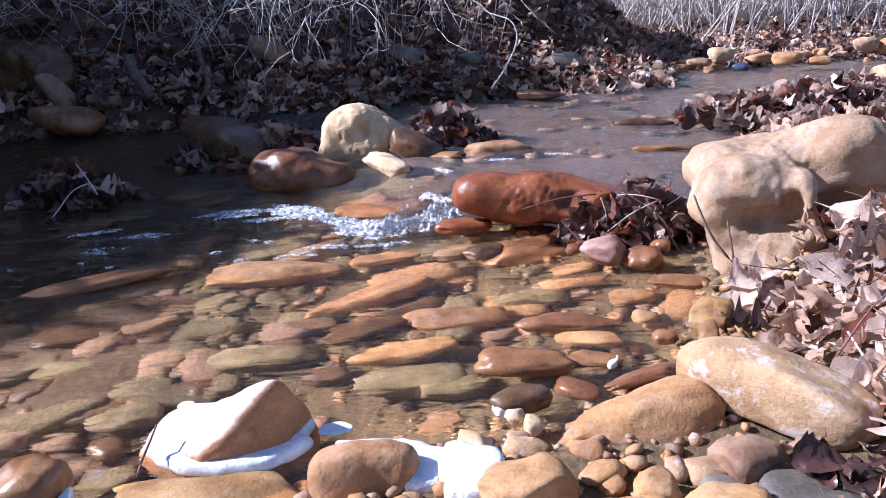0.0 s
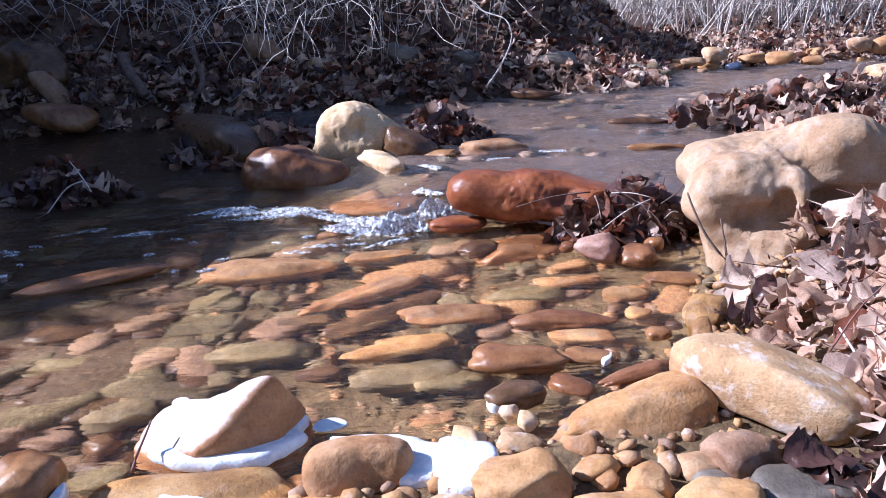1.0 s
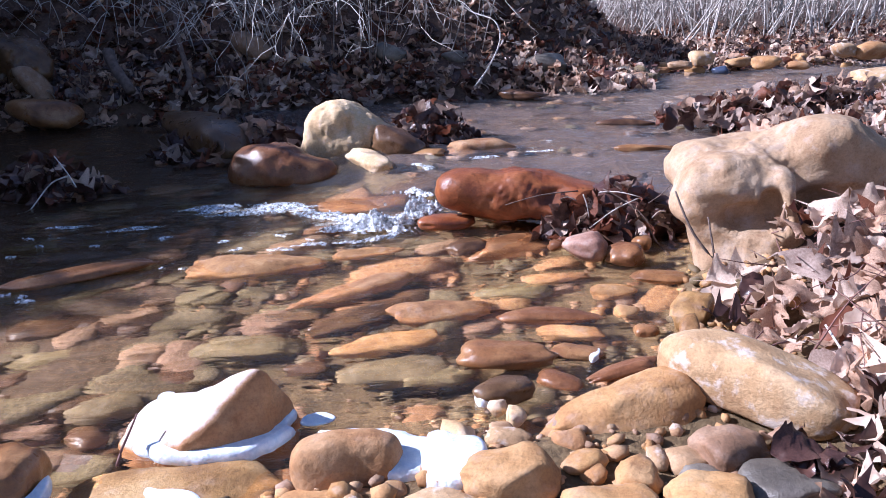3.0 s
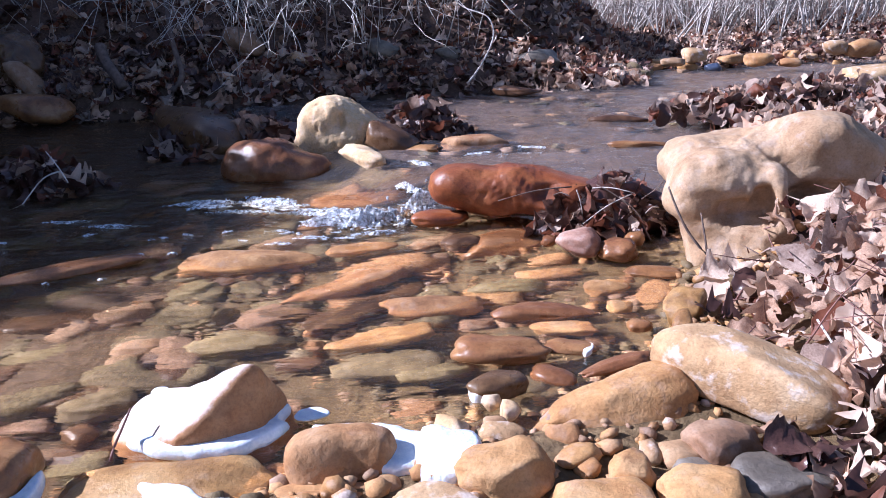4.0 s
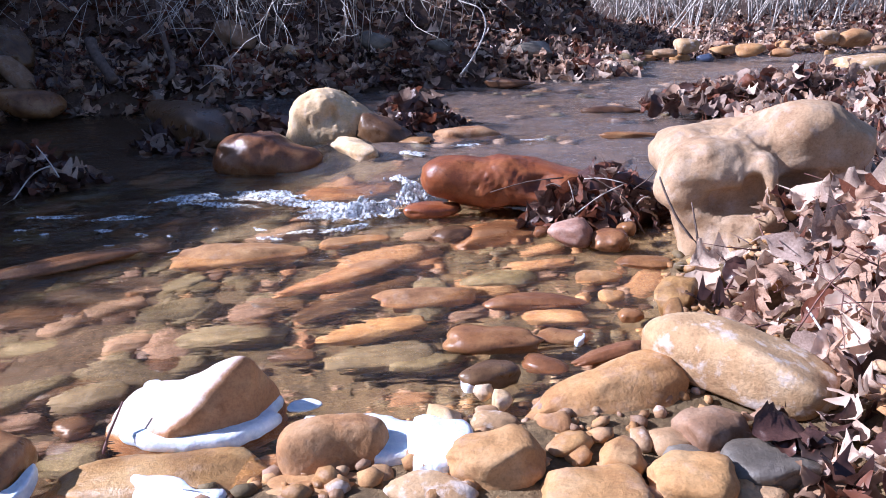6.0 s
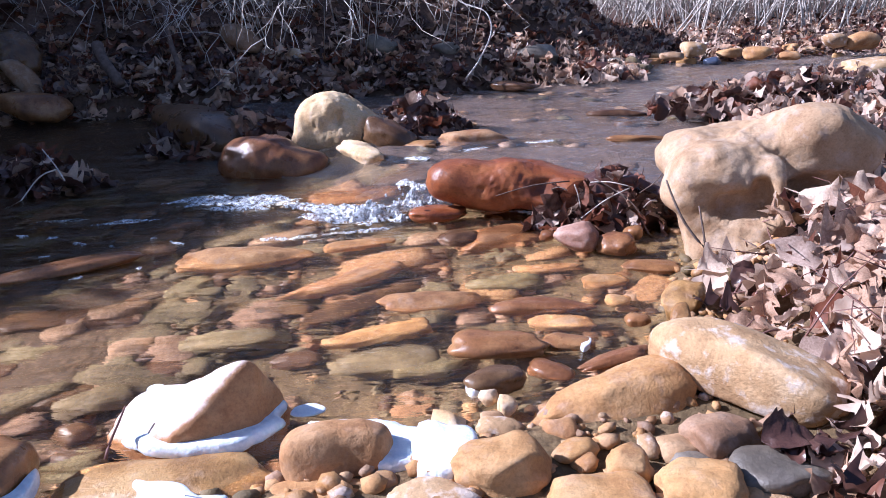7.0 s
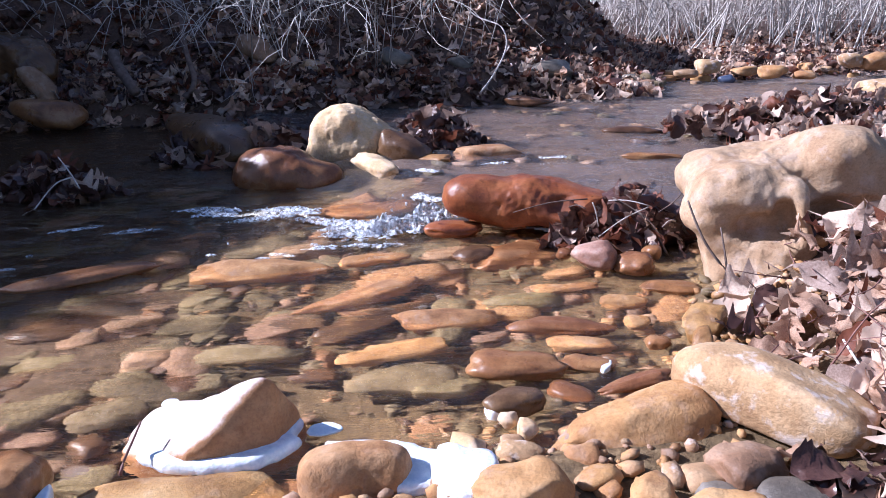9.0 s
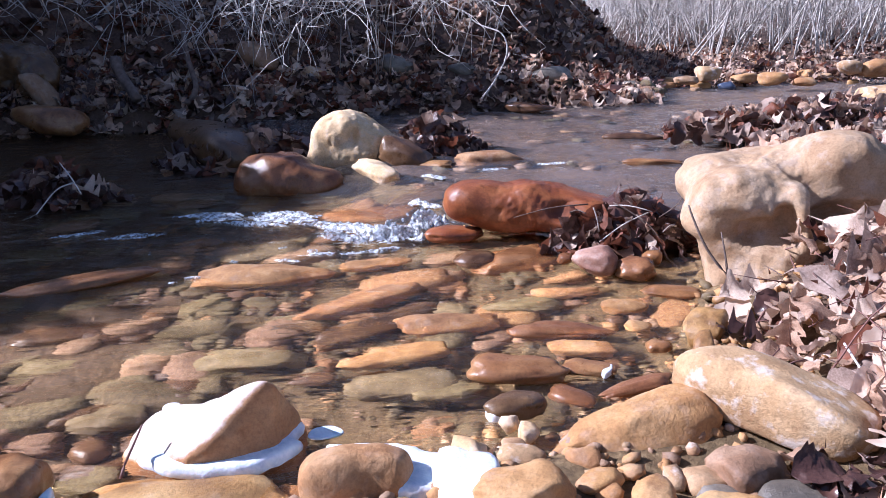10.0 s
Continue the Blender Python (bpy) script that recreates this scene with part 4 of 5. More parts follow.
def right_litter():
    rnd = random.Random(404)
    top = new("leaf_litter")
    top.location = (0.85, 1.4, 0.1)
    tagged(top, "thick litter of pale and russet dry leaves on the bank", "leaf litter")
    inv = Matrix.Translation((-0.85, -1.4, -0.1))
    made = 0
    spots = []
    while made < 300 or len(spots) < 420:
        x, y = rnd.uniform(0.5, 1.55), rnd.uniform(0.72, 2.1)
        s = x - right_x(y)
        if s < -0.02 or s < 0.07 and rnd.random() < 0.6 or y > 1.72 and x < 1.15 or y > 1.47 and x < 0.84:
            continue
        if (x - 0.53) * 0.64 + (y - 1.05) * 0.77 < 0.07 and y < 1.3 and x < 0.72:
            continue
        z = float(ground_z(x, y)) + rnd.uniform(0.005, 0.03) + 0.075 * max(0, 1 - ((x - 1.0) / 0.35) ** 2 - ((y - 1.5) / 0.3) ** 2) * rnd.uniform(0.5, 1)
        # the litter lies up the slope of the bank
        m = pose(0, 0, 0, 12, -24, 0) @ any_turn(rnd, 26 if y < 1.4 else 34)
        k = rnd.choices(range(5), (7.0, 3.6, 2.0, 1.6, 1.2))[0]
        size = rnd.uniform(0.05, 0.12)
        if made < 300 and y < 1.85:
            leaf = new("leaf", leaf_mesh(rnd.randrange(len(LEAF_SHAPES)), LEAVES[k]))
            leaf.parent = top
            leaf.matrix_local = inv @ Matrix.Translation((x, y, z)) @ m @ Matrix.Scale(size, 4)
            made += 1
        elif len(spots) < 420:
            spots.append(((x, y, z - 0.006), size, m, k))
    for _ in range(60):
        x, y = rnd.uniform(0.60, 1.0), rnd.uniform(0.70, 1.12)
        if (x - 0.53) * 0.64 + (y - 1.05) * 0.77 < 0.04 and y > 0.82:
            continue
        m = any_turn(rnd, 40)
        spots.append(((x, y, float(ground_z(x, y)) + rnd.uniform(0.01, 0.04)), rnd.uniform(0.05, 0.12), m, rnd.choices(range(5), (4, 3, 1, 3, 3))[0]))
    for _ in range(46):
        x, y = rnd.uniform(0.50, 0.70), rnd.uniform(0.70, 0.93)
        spots.append(((x, y, float(ground_z(x, y)) + rnd.uniform(0.012, 0.03)), rnd.uniform(0.035, 0.085), any_turn(rnd, 35), rnd.choices(range(5), (1, 2, 0.5, 3, 4))[0]))
    # large pale leaves standing against the boulder
    for x, y, z, s, rx, ry, rz, mat in ((0.90, 1.55, 0.195, 0.14, 62, 10, -45, LEAF_PALE), (0.99, 1.52, 0.205, 0.15, 50, -15, -35, LEAF_PALE), (1.08, 1.50, 0.205, 0.14, 45, 10, -50, LEAF_PALE),
                                       (0.80, 1.54, 0.17, 0.12, 40, 5, 80, LEAF_TAN), (0.98, 1.50, 0.20, 0.13, 30, 20, 120, LEAF_RED), (0.66, 1.50, 0.075, 0.13, 12, -8, 10, LEAF_PALE),
                                       (0.78, 1.36, 0.15, 0.20, 18, 12, -25, LEAF_GREY), (0.86, 1.40, 0.17, 0.17, 25, -10, 30, LEAF_GREY), (0.70, 1.30, 0.12, 0.14, 10, 14, 60, LEAF_TAN),
                                       (0.515, 0.865, 0.065, 0.085, 20, 12, 15, LEAF_DARK), (0.545, 0.85, 0.06, 0.08, -15, 20, 60, LEAF_DARK),
                                       (0.66, 0.98, 0.085, 0.14, 70, 25, 70, LEAF_TAN), (0.69, 0.93, 0.07, 0.12, 60, 15, 100, LEAF_PALE), (1.1, 1.45, 0.22, 0.15, 20, 25, 10, LEAF_PALE)):
        leaf = new("leaf", leaf_mesh(1 + 3 * (int(s * 1000) % 4), mat))
        leaf.parent = top
        leaf.matrix_local = inv @ pose(x, y, z, rx, ry, rz) @ Matrix.Scale(s, 4)
    leaf_drift("leaf_mould", spots, "older leaves matted beneath the litter", "leaf litter")


right_litter()
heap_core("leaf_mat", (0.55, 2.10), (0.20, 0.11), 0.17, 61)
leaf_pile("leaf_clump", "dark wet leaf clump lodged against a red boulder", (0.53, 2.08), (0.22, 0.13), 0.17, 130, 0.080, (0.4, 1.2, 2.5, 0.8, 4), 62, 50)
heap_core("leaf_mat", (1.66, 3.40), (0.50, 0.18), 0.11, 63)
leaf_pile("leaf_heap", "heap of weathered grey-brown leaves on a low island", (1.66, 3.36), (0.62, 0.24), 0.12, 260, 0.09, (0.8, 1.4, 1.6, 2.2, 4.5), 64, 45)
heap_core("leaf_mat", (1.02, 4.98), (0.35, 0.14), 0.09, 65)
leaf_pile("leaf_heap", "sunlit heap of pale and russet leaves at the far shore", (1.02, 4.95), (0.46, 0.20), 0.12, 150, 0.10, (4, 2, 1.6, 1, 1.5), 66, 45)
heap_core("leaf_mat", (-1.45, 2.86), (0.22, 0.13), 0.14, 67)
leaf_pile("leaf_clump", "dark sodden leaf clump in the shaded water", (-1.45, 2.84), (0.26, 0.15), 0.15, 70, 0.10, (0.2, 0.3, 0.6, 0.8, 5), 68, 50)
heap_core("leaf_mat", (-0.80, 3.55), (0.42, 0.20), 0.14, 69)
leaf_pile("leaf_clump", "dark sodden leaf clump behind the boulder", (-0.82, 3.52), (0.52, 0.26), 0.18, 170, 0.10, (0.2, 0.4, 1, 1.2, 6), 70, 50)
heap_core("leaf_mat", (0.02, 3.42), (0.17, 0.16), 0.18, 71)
leaf_pile("leaf_clump", "dark curled leaves caught beside the boulder", (0.0, 3.40), (0.22, 0.2), 0.20, 110, 0.09, (0.4, 0.4, 1, 1.2, 5), 72, 60)


def bank_litter():
    rnd = random.Random(909)
    spots = []
    while len(spots) < 6200:
        x = rnd.uniform(-4.2, 6.5)
        y = far_y(x) + rnd.uniform(-0.02, 1.0) * rnd.uniform(0.2, 4.5 if x > 0 else 2.6)
        z = float(ground_z(x, y))
        spots.append(((x, y, z + rnd.uniform(0.0, 0.035)), rnd.uniform(0.06, 0.13), pose(0, 0, 0, rnd.gauss(15, 28), rnd.gauss(0, 28), rnd.uniform(0, 360)), rnd.choices(range(5), (1.6, 2.4, 1.4, 2.4, 3.2))[0]))
    for _ in range(1900):
        x = rnd.uniform(-2.6, 2.4)
        y = far_y(x) + rnd.uniform(0.25, 2.0)
        spots.append(((x, y, float(ground_z(x, y)) + rnd.uniform(0.0, 0.03)), rnd.uniform(0.05, 0.11), pose(0, 0, 0, rnd.gauss(30, 25), rnd.gauss(0, 25), rnd.uniform(0, 360)), rnd.choices(range(5), (1.4, 2.4, 1.8, 2.2, 3))[0]))
    leaf_drift("bank_leaves", spots, "brown leaf litter covering the earthen bank", "leaf litter")
    spots = []
    while len(spots) < 1700:
        x, y = 1.0 + abs(rnd.gauss(0, 1.1)), rnd.gauss(1.9, 0.95)
        if y > 3.35:
            continue
        if x - right_x(y) < 0.05:
            continue
        spots.append(((x, y, float(ground_z(x, y)) + 0.02), rnd.uniform(0.07, 0.13), any_turn(rnd, 25), rnd.choices(range(5), (2, 2.4, 1.4, 2.4, 2))[0]))
    leaf_drift("shore_leaves", spots, "dry leaves strewn over the low shore", "leaf litter")


bank_litter()


# ---- twigs, brambles, saplings and trees ----
def twig(pts, r0, r1, mat, label):
    v, f = [], []
    fine = []
    for a, b in zip(pts[:-1], pts[1:]):
        for k in range(3):
            fine.append(Vector(a).lerp(Vector(b), k / 3))
    fine.append(Vector(pts[-1]))
    for _ in range(2):
        fine = [fine[0]] + [(fine[i - 1] + fine[i] * 2 + fine[i + 1]) / 4 for i in range(1, len(fine) - 1)] + [fine[-1]]
    tube(v, f, fine, r0, r1, 7)
    return tagged(new("twig", mesh_of("twig", v, f, [mat])), label, "twig")


twig([(0.562, 1.620, 0.239), (0.573, 1.600, 0.201), (0.596, 1.580, 0.146), (0.639, 1.560, 0.090), (0.685, 1.540, 0.064), (0.740, 1.500, 0.053), (0.798, 1.440, 0.066)], 0.0022, 0.0045, BARK_BROWN, "forked grey-brown twig leaning on the big boulder")
twig([(0.633, 1.600, 0.181), (0.638, 1.580, 0.137), (0.642, 1.560, 0.086)], 0.0015, 0.003, BARK_BROWN, "thin upright twig beside the big boulder")
twig([(0.495, 2.050, 0.140), (0.555, 2.030, 0.110), (0.606, 2.000, 0.058), (0.635, 1.950, -0.011), (0.654, 1.900, -0.049)], 0.0018, 0.003, BARK_BROWN, "thin dark twig hanging over wet leaves")
twig([(0.797, 1.500, 0.161), (0.844, 1.450, 0.131), (0.885, 1.380, 0.085), (0.917, 1.300, 0.031)], 0.0012, 0.002, BARK_RED, "thin reddish stem across the leaves")
twig([(0.800, 1.400, 0.180), (0.812, 1.300, 0.131), (0.828, 1.220, 0.093)], 0.0012, 0.002, BARK_PALE, "thin pale stem across the leaves")
twig([(0.685, 1.150, 0.114), (0.692, 1.100, 0.088), (0.698, 1.050, 0.060), (0.695, 1.000, 0.026), (0.675, 0.980, -0.007)], 0.002, 0.003, BARK_PALE, "bent pale stalk among the leaves")
twig([(0.623, 1.200, 0.050), (0.652, 1.150, 0.050), (0.678, 1.120, 0.047)], 0.0012, 0.002, BARK_BROWN, "short brown twig beside a boulder")
twig([(0.659, 1.050, 0.104), (0.748, 1.100, 0.106), (0.824, 1.100, 0.118)], 0.0018, 0.002, BARK_PALE, "pale stick among the leaves")
twig([(0.317, 2.100, -0.010), (0.364, 2.080, 0.037), (0.409, 2.060, 0.066)], 0.0012, 0.0016, BARK_BROWN, "thin stem poking from wet leaves")
twig([(0.612, 2.000, 0.107), (0.651, 1.980, 0.142), (0.663, 1.970, 0.168)], 0.0012, 0.0016, BARK_BROWN, "thin stem poking from wet leaves")
for i in range(11):
    rnd = random.Random(2300 + i)
    a, b = Vector((rnd.gauss(0.50, 0.09), rnd.uniform(1.97, 2.08), rnd.uniform(0.06, 0.15))), Vector((rnd.gauss(0, 0.11), rnd.gauss(-0.03, 0.03), rnd.uniform(-0.09, 0.03)))
    twig([a, a + b * 0.5 + Vector((0, 0, 0.012)), a + b], rnd.uniform(0.0014, 0.0026), 0.0012, rnd.choice((BARK_RED, BARK_BROWN, BARK_SAPLING)), "thin stem caught in the wet leaf clump")
twig([(-1.460, 2.600, -0.045), (-1.411, 2.650, 0.022), (-1.372, 2.700, 0.081), (-1.318, 2.720, 0.094)], 0.002, 0.003, BARK_PALE, "pale stick on a dark leaf clump")
twig([(-1.393, 2.800, 0.154), (-1.307, 2.700, 0.109), (-1.268, 2.660, 0.065)], 0.002, 0.003, BARK_PALE, "pale stick on a dark leaf clump")
twig([(0.280, 4.500, 0.156), (0.356, 4.550, 0.237), (0.430, 4.600, 0.361), (0.448, 4.620, 0.440), (0.418, 4.650, 0.520), (0.355, 4.700, 0.542), (0.271, 4.750, 0.569), (0.206, 4.800, 0.634)], 0.005, 0.004, BARK_PALE, "pale bent stem arching over the far bank")
twig([(-1.458, 4.550, 0.163), (-1.403, 4.570, 0.208), (-1.394, 4.600, 0.270), (-1.463, 4.700, 0.411), (-1.498, 4.800, 0.538), (-1.523, 4.900, 0.701)], 0.018, 0.014, BARK_BROWN, "crooked grey root hanging down the bank")
twig([(-1.734, 4.550, 0.195), (-1.792, 4.600, 0.263), (-1.884, 4.700, 0.354), (-1.911, 4.750, 0.418)], 0.03, 0.035, BARK_BROWN, "stout weathered root stub in the bank")

twig([(-0.470, 1.035, 0.062), (-0.478, 1.010, 0.040), (-0.486, 0.990, 0.022), (-0.488, 0.975, 0.006)], 0.0016, 0.0026, BARK_RED, "thin reddish twig stuck to the white-topped boulder")


def edge_x(y):
    """Where the thicket's shade ends on the ground."""
    return float(np.interp(y, (1.4, 1.9, 2.25, 2.6, 3.0, 3.3, 3.8, 4.4, 5.0, 5.8, 9.0), (-3.0, -1.9, -1.0, -0.6, -0.65, -0.35, -0.70, -0.5, 0.6, 1.0, 1.5)))


def shade_height(x, y):
    """How high a thing may stand at (x, y) before it shades ground beyond that edge."""
    w = Vector((-SUN.x, -SUN.y, 0)).normalized()
    rise = SUN.z / math.hypot(SUN.x, SUN.y)
    d = 0.0
    while d < 14:
        d += 0.1
        if x + w.x * d > edge_x(y + w.y * d):
            break
    return d * rise


def bramble(x, y, seed, canes, reach):
    """Bare canes that rise from one root on the bank, arch out over the water and hang, with fine side twigs."""
    rnd = random.Random(seed)
    v, f = [], []
    z = float(ground_z(x, y))
    for _ in range(canes):
        s = Vector((x + rnd.gauss(0, 0.12), y + rnd.gauss(0, 0.10), z - 0.03))
        tip = Vector((s.x + rnd.gauss(0.05, 0.35), s.y - reach * rnd.uniform(0.6, 1.0), rnd.uniform(0.40, 0.78)))
        top = Vector((s.x * 0.5 + tip.x * 0.5 + rnd.gauss(0, 0.15), s.y * 0.6 + tip.y * 0.4, rnd.uniform(0.95, 1.45)))
        p = []
        for k in range(14):
            u = k / 13
            q = s * (1 - u) ** 2 + top * (2 * u * (1 - u)) + tip * u * u
            w = Vector((k * 0.5, seed * 0.37, s.x * 5))
            p.append(q + Vector((noise.noise(w), noise.noise(w + Vector((9, 0, 0))), noise.noise(w + Vector((0, 9, 0))))) * 0.07 * u)
        tube(v, f, p, rnd.uniform(0.0028, 0.0046), 0.0013, 4)
        for _ in range(rnd.randint(4, 7)):
            k = rnd.randint(5, 13)
            side = Vector((rnd.gauss(0, 1), rnd.gauss(-0.2, 0.7), rnd.gauss(-0.55, 0.5)))
            b = wander(rnd, p[k], side, rnd.uniform(0.10, 0.42), 5, 0.25, 0.05)
            tube(v, f, b, 0.0022, 0.0010, 3)
            tube(v, f, wander(rnd, b[rnd.randint(2, 4)], side + Vector((rnd.gauss(0, 1), 0, rnd.gauss(0, 0.6))), rnd.uniform(0.05, 0.16), 3, 0.2), 0.0015, 0.0009, 3)
    return tagged(new("bramble", mesh_of("bramble", v, f, [BARK_PALE])), "bare pale bramble canes arching over the bank", "bramble", "brambles on the bank")


def brambles():
    rnd = random.Random(31)
    for i in range(7):
        x = -3.0 + i * 0.30 + rnd.uniform(-0.1, 0.1)
        bramble(x, far_y(x) + rnd.uniform(0.55, 1.0), 500 + i, 3, rnd.uniform(1.0, 1.6))
    for i in range(8):
        x = -1.0 + i * 0.16 + rnd.uniform(-0.06, 0.06)
        bramble(x, far_y(x) + rnd.uniform(0.45, 0.8), 540 + i, 4, rnd.uniform(1.2, 1.9))


def sapling(x, y, seed, tall):
    """Several slim stems fanning out of one root, with fine twigs."""
    rnd = random.Random(seed)
    v, f = [], []
    z = float(ground_z(x, y))
    lean = rnd.gauss(0.2, 0.3)
    stems = []
    for _ in range(rnd.randint(2, 5)):
        p = wander(rnd, (x + rnd.gauss(0, 0.05), y + rnd.gauss(0, 0.05), z - 0.05), (lean + rnd.gauss(0, 0.28), rnd.gauss(0, 0.2), 1), tall * rnd.uniform(0.7, 1.1), 9, 0.09)
        tube(v, f, p, rnd.uniform(0.005, 0.012), 0.003, 5)
        stems.append(p)
    top = new("sapling", mesh_of("trunk", v, f, [BARK_SAPLING]))
    v, f = [], []
    for p in stems:
        for _ in range(rnd.randint(3, 5)):
            k = rnd.randint(2, 8)
            b = wander(rnd, p[k], (rnd.gauss(0.1, 0.8), rnd.gauss(0, 0.7), rnd.uniform(0.1, 1.1)), rnd.uniform(0.3, 0.9), 5, 0.18)
            tube(v, f, b, 0.004, 0.0015, 3)
            tube(v, f, wander(rnd, b[rnd.randint(2, 4)], (rnd.gauss(0, 1), rnd.gauss(0, 1), rnd.uniform(-0.2, 1)), 0.3, 3, 0.2), 0.003, 0.0015, 3)
    crown = new("crown", mesh_of("crown", v, f, [BARK_SAPLING]))
    crown.parent = top
    tagged(crown, "", "", "", "stuff")
    return tagged(top, "bare pale leaning sapling on the far flat", "sapling", "saplings on the far flat")


def saplings():
    rnd = random.Random(57)
    made = 0
    while made < 120:
        x, y = rnd.uniform(1.6, 10.0), rnd.uniform(6.3, 12.0)
        if y - far_y(x) < 0.9 or x < 1.2 + 0.12 * y:
            continue
        sapling(x, y, 700 + made, rnd.uniform(1.0, 2.5))
        made += 1


def far_brush():
    rnd = random.Random(91)
    v, f = [], []
    for _ in range(2300):
        y = rnd.uniform(8.5, 22)
        x = rnd.uniform(-2, 0.9 * y + 4)
        z = float(ground_z(x, y))
        p = wander(rnd, (x, y, z - 0.05), (rnd.gauss(0.12, 0.25), rnd.gauss(0, 0.2), 1), rnd.uniform(0.9, 2.4), 4, 0.10)
        tube(v, f, p, rnd.uniform(0.005, 0.013), 0.003, 3)
        for _ in range(4):
            tube(v, f, wander(rnd, p[rnd.randint(1, 3)], (rnd.gauss(0, 0.9), rnd.gauss(0, 0.5), 0.6), rnd.uniform(0.4, 1.1), 3, 0.2), 0.005, 0.002, 3)
    tagged(new("far_brush", mesh_of("far_brush", v, f, [BARK_SAPLING])), "dense bare pale brush beyond the creek", "brush", "", "stuff")


def thicket_tree(x, y, tall, seed):
    """An evergreen tree added out of view to cast shade: a trunk with limbs, and a ragged crown of many small leaves.
    """
    rnd = random.Random(seed)
    z = float(ground_z(x, y))
    v, f = [], []
    p = wander(rnd, (x, y, z - 0.1), (rnd.gauss(0, 0.1), rnd.gauss(0, 0.1), 1), tall * 0.9, 8, 0.06)
    tube(v, f, p, 0.05 + 0.012 * tall, 0.012, 7)
    tips = []
    for _ in range(int(14 + tall * 7)):
        k = rnd.randint(1, 7)
        b = wander(rnd, p[k], (rnd.gauss(0, 1), rnd.gauss(0, 1), rnd.uniform(-0.1, 0.7)), rnd.uniform(0.4, 0.75) * (0.4 + 0.16 * tall), 4, 0.2)
        tube(v, f, b, 0.016, 0.004, 4)
        tips += b[1:]
    top = new("thicket_tree", mesh_of("trunk", v, f, [BARK_BROWN]))
    verts, faces = [], []
    roof = z + tall
    for t in tips:
        for _ in range(26):
            c = t + Vector((rnd.gauss(0, 0.16), rnd.gauss(0, 0.16), rnd.gauss(0, 0.13)))
            if c.z > roof:
                continue
            m = any_turn(rnd, 50)
            s = rnd.uniform(0.05, 0.10)
            b = len(verts)
            for q in ((-1, 0, 0), (0, -0.45, 0.15), (1, 0, 0), (0, 0.45, 0.15)):
                verts.append(c + m @ (Vector(q) * s))
            faces += [(b, b + 1, b + 2), (b, b + 2, b + 3)]
    crown = new("crown", mesh_of("crown", verts, faces, [LEAF_EVERGREEN]))
    crown.parent = top
    return tagged(top, "evergreen shrub added out of view on the bank to cast shade", "tree", "thicket on the bank")


def thicket():
    rnd = random.Random(15)
    made = 0
    spots = []
    # unseen shade casters, each as tall as the wanted shadow edge allows
    for gx in range(-90, 15, 8):
        for gy in range(-14, 110, 8):
            x, y = gx / 10 + rnd.uniform(-0.25, 0.25), gy / 10 + rnd.uniform(-0.25, 0.25)
            if y < far_y(x) + 1.3 and x > -3.6:
                continue
            if y > 4 and x > -3.4 and y < far_y(x) + 1.45:
                continue
            h = shade_height(x, y) - float(ground_z(x, y))
            if 0.7 < h < 4.2 and (x < -2.6 or y < 4.0) and rnd.random() > 0.2:
                spots.append((x, y, h))
    for x, y, h in spots:
        thicket_tree(x, y, h, 900 + made)
        made += 1


LEAF_EVERGREEN = make_leaf("evergreen_leaf", (0.025, 0.05, 0.018), (0.06, 0.10, 0.035), 0.5, 0.15)
brambles()
saplings()
far_brush()
thicket()


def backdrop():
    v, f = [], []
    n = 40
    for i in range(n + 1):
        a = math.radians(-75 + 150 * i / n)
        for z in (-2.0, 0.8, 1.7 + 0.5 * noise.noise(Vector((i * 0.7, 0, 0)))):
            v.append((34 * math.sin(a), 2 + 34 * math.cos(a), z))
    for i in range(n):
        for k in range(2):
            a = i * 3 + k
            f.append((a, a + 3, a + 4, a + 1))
    tagged(new("backdrop", mesh_of("backdrop", v, f, [FAR_WOODS_HAZE])), "hazy bare winter woods in the distance", "woods", "", "structure")


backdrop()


def bank_sticks():
    rnd = random.Random(63)
    v, f = [], []
    for _ in range(280):
        x, y = rnd.uniform(0.55, 1.5), rnd.uniform(0.75, 2.0)
        if x - right_x(y) < 0.03 or x < 1.2 and y > 1.62 or x < 0.85 and (x - 0.53) * 0.64 + (y - 1.05) * 0.77 < 0.12:
            continue
        p = wander(rnd, (x, y, float(ground_z(x, y)) + rnd.uniform(0.02, 0.07)), (rnd.gauss(0, 1), rnd.gauss(0, 1), rnd.gauss(0.05, 0.25)), rnd.uniform(0.06, 0.28), 5, 0.12)
        tube(v, f, p, rnd.uniform(0.0009, 0.0026), 0.0007, 4)
    tagged(new("bank_sticks", mesh_of("bank_sticks", v, f, [BARK_RED])), "thin reddish sticks and stems strewn among the leaves", "sticks", "", "stuff")


bank_sticks()


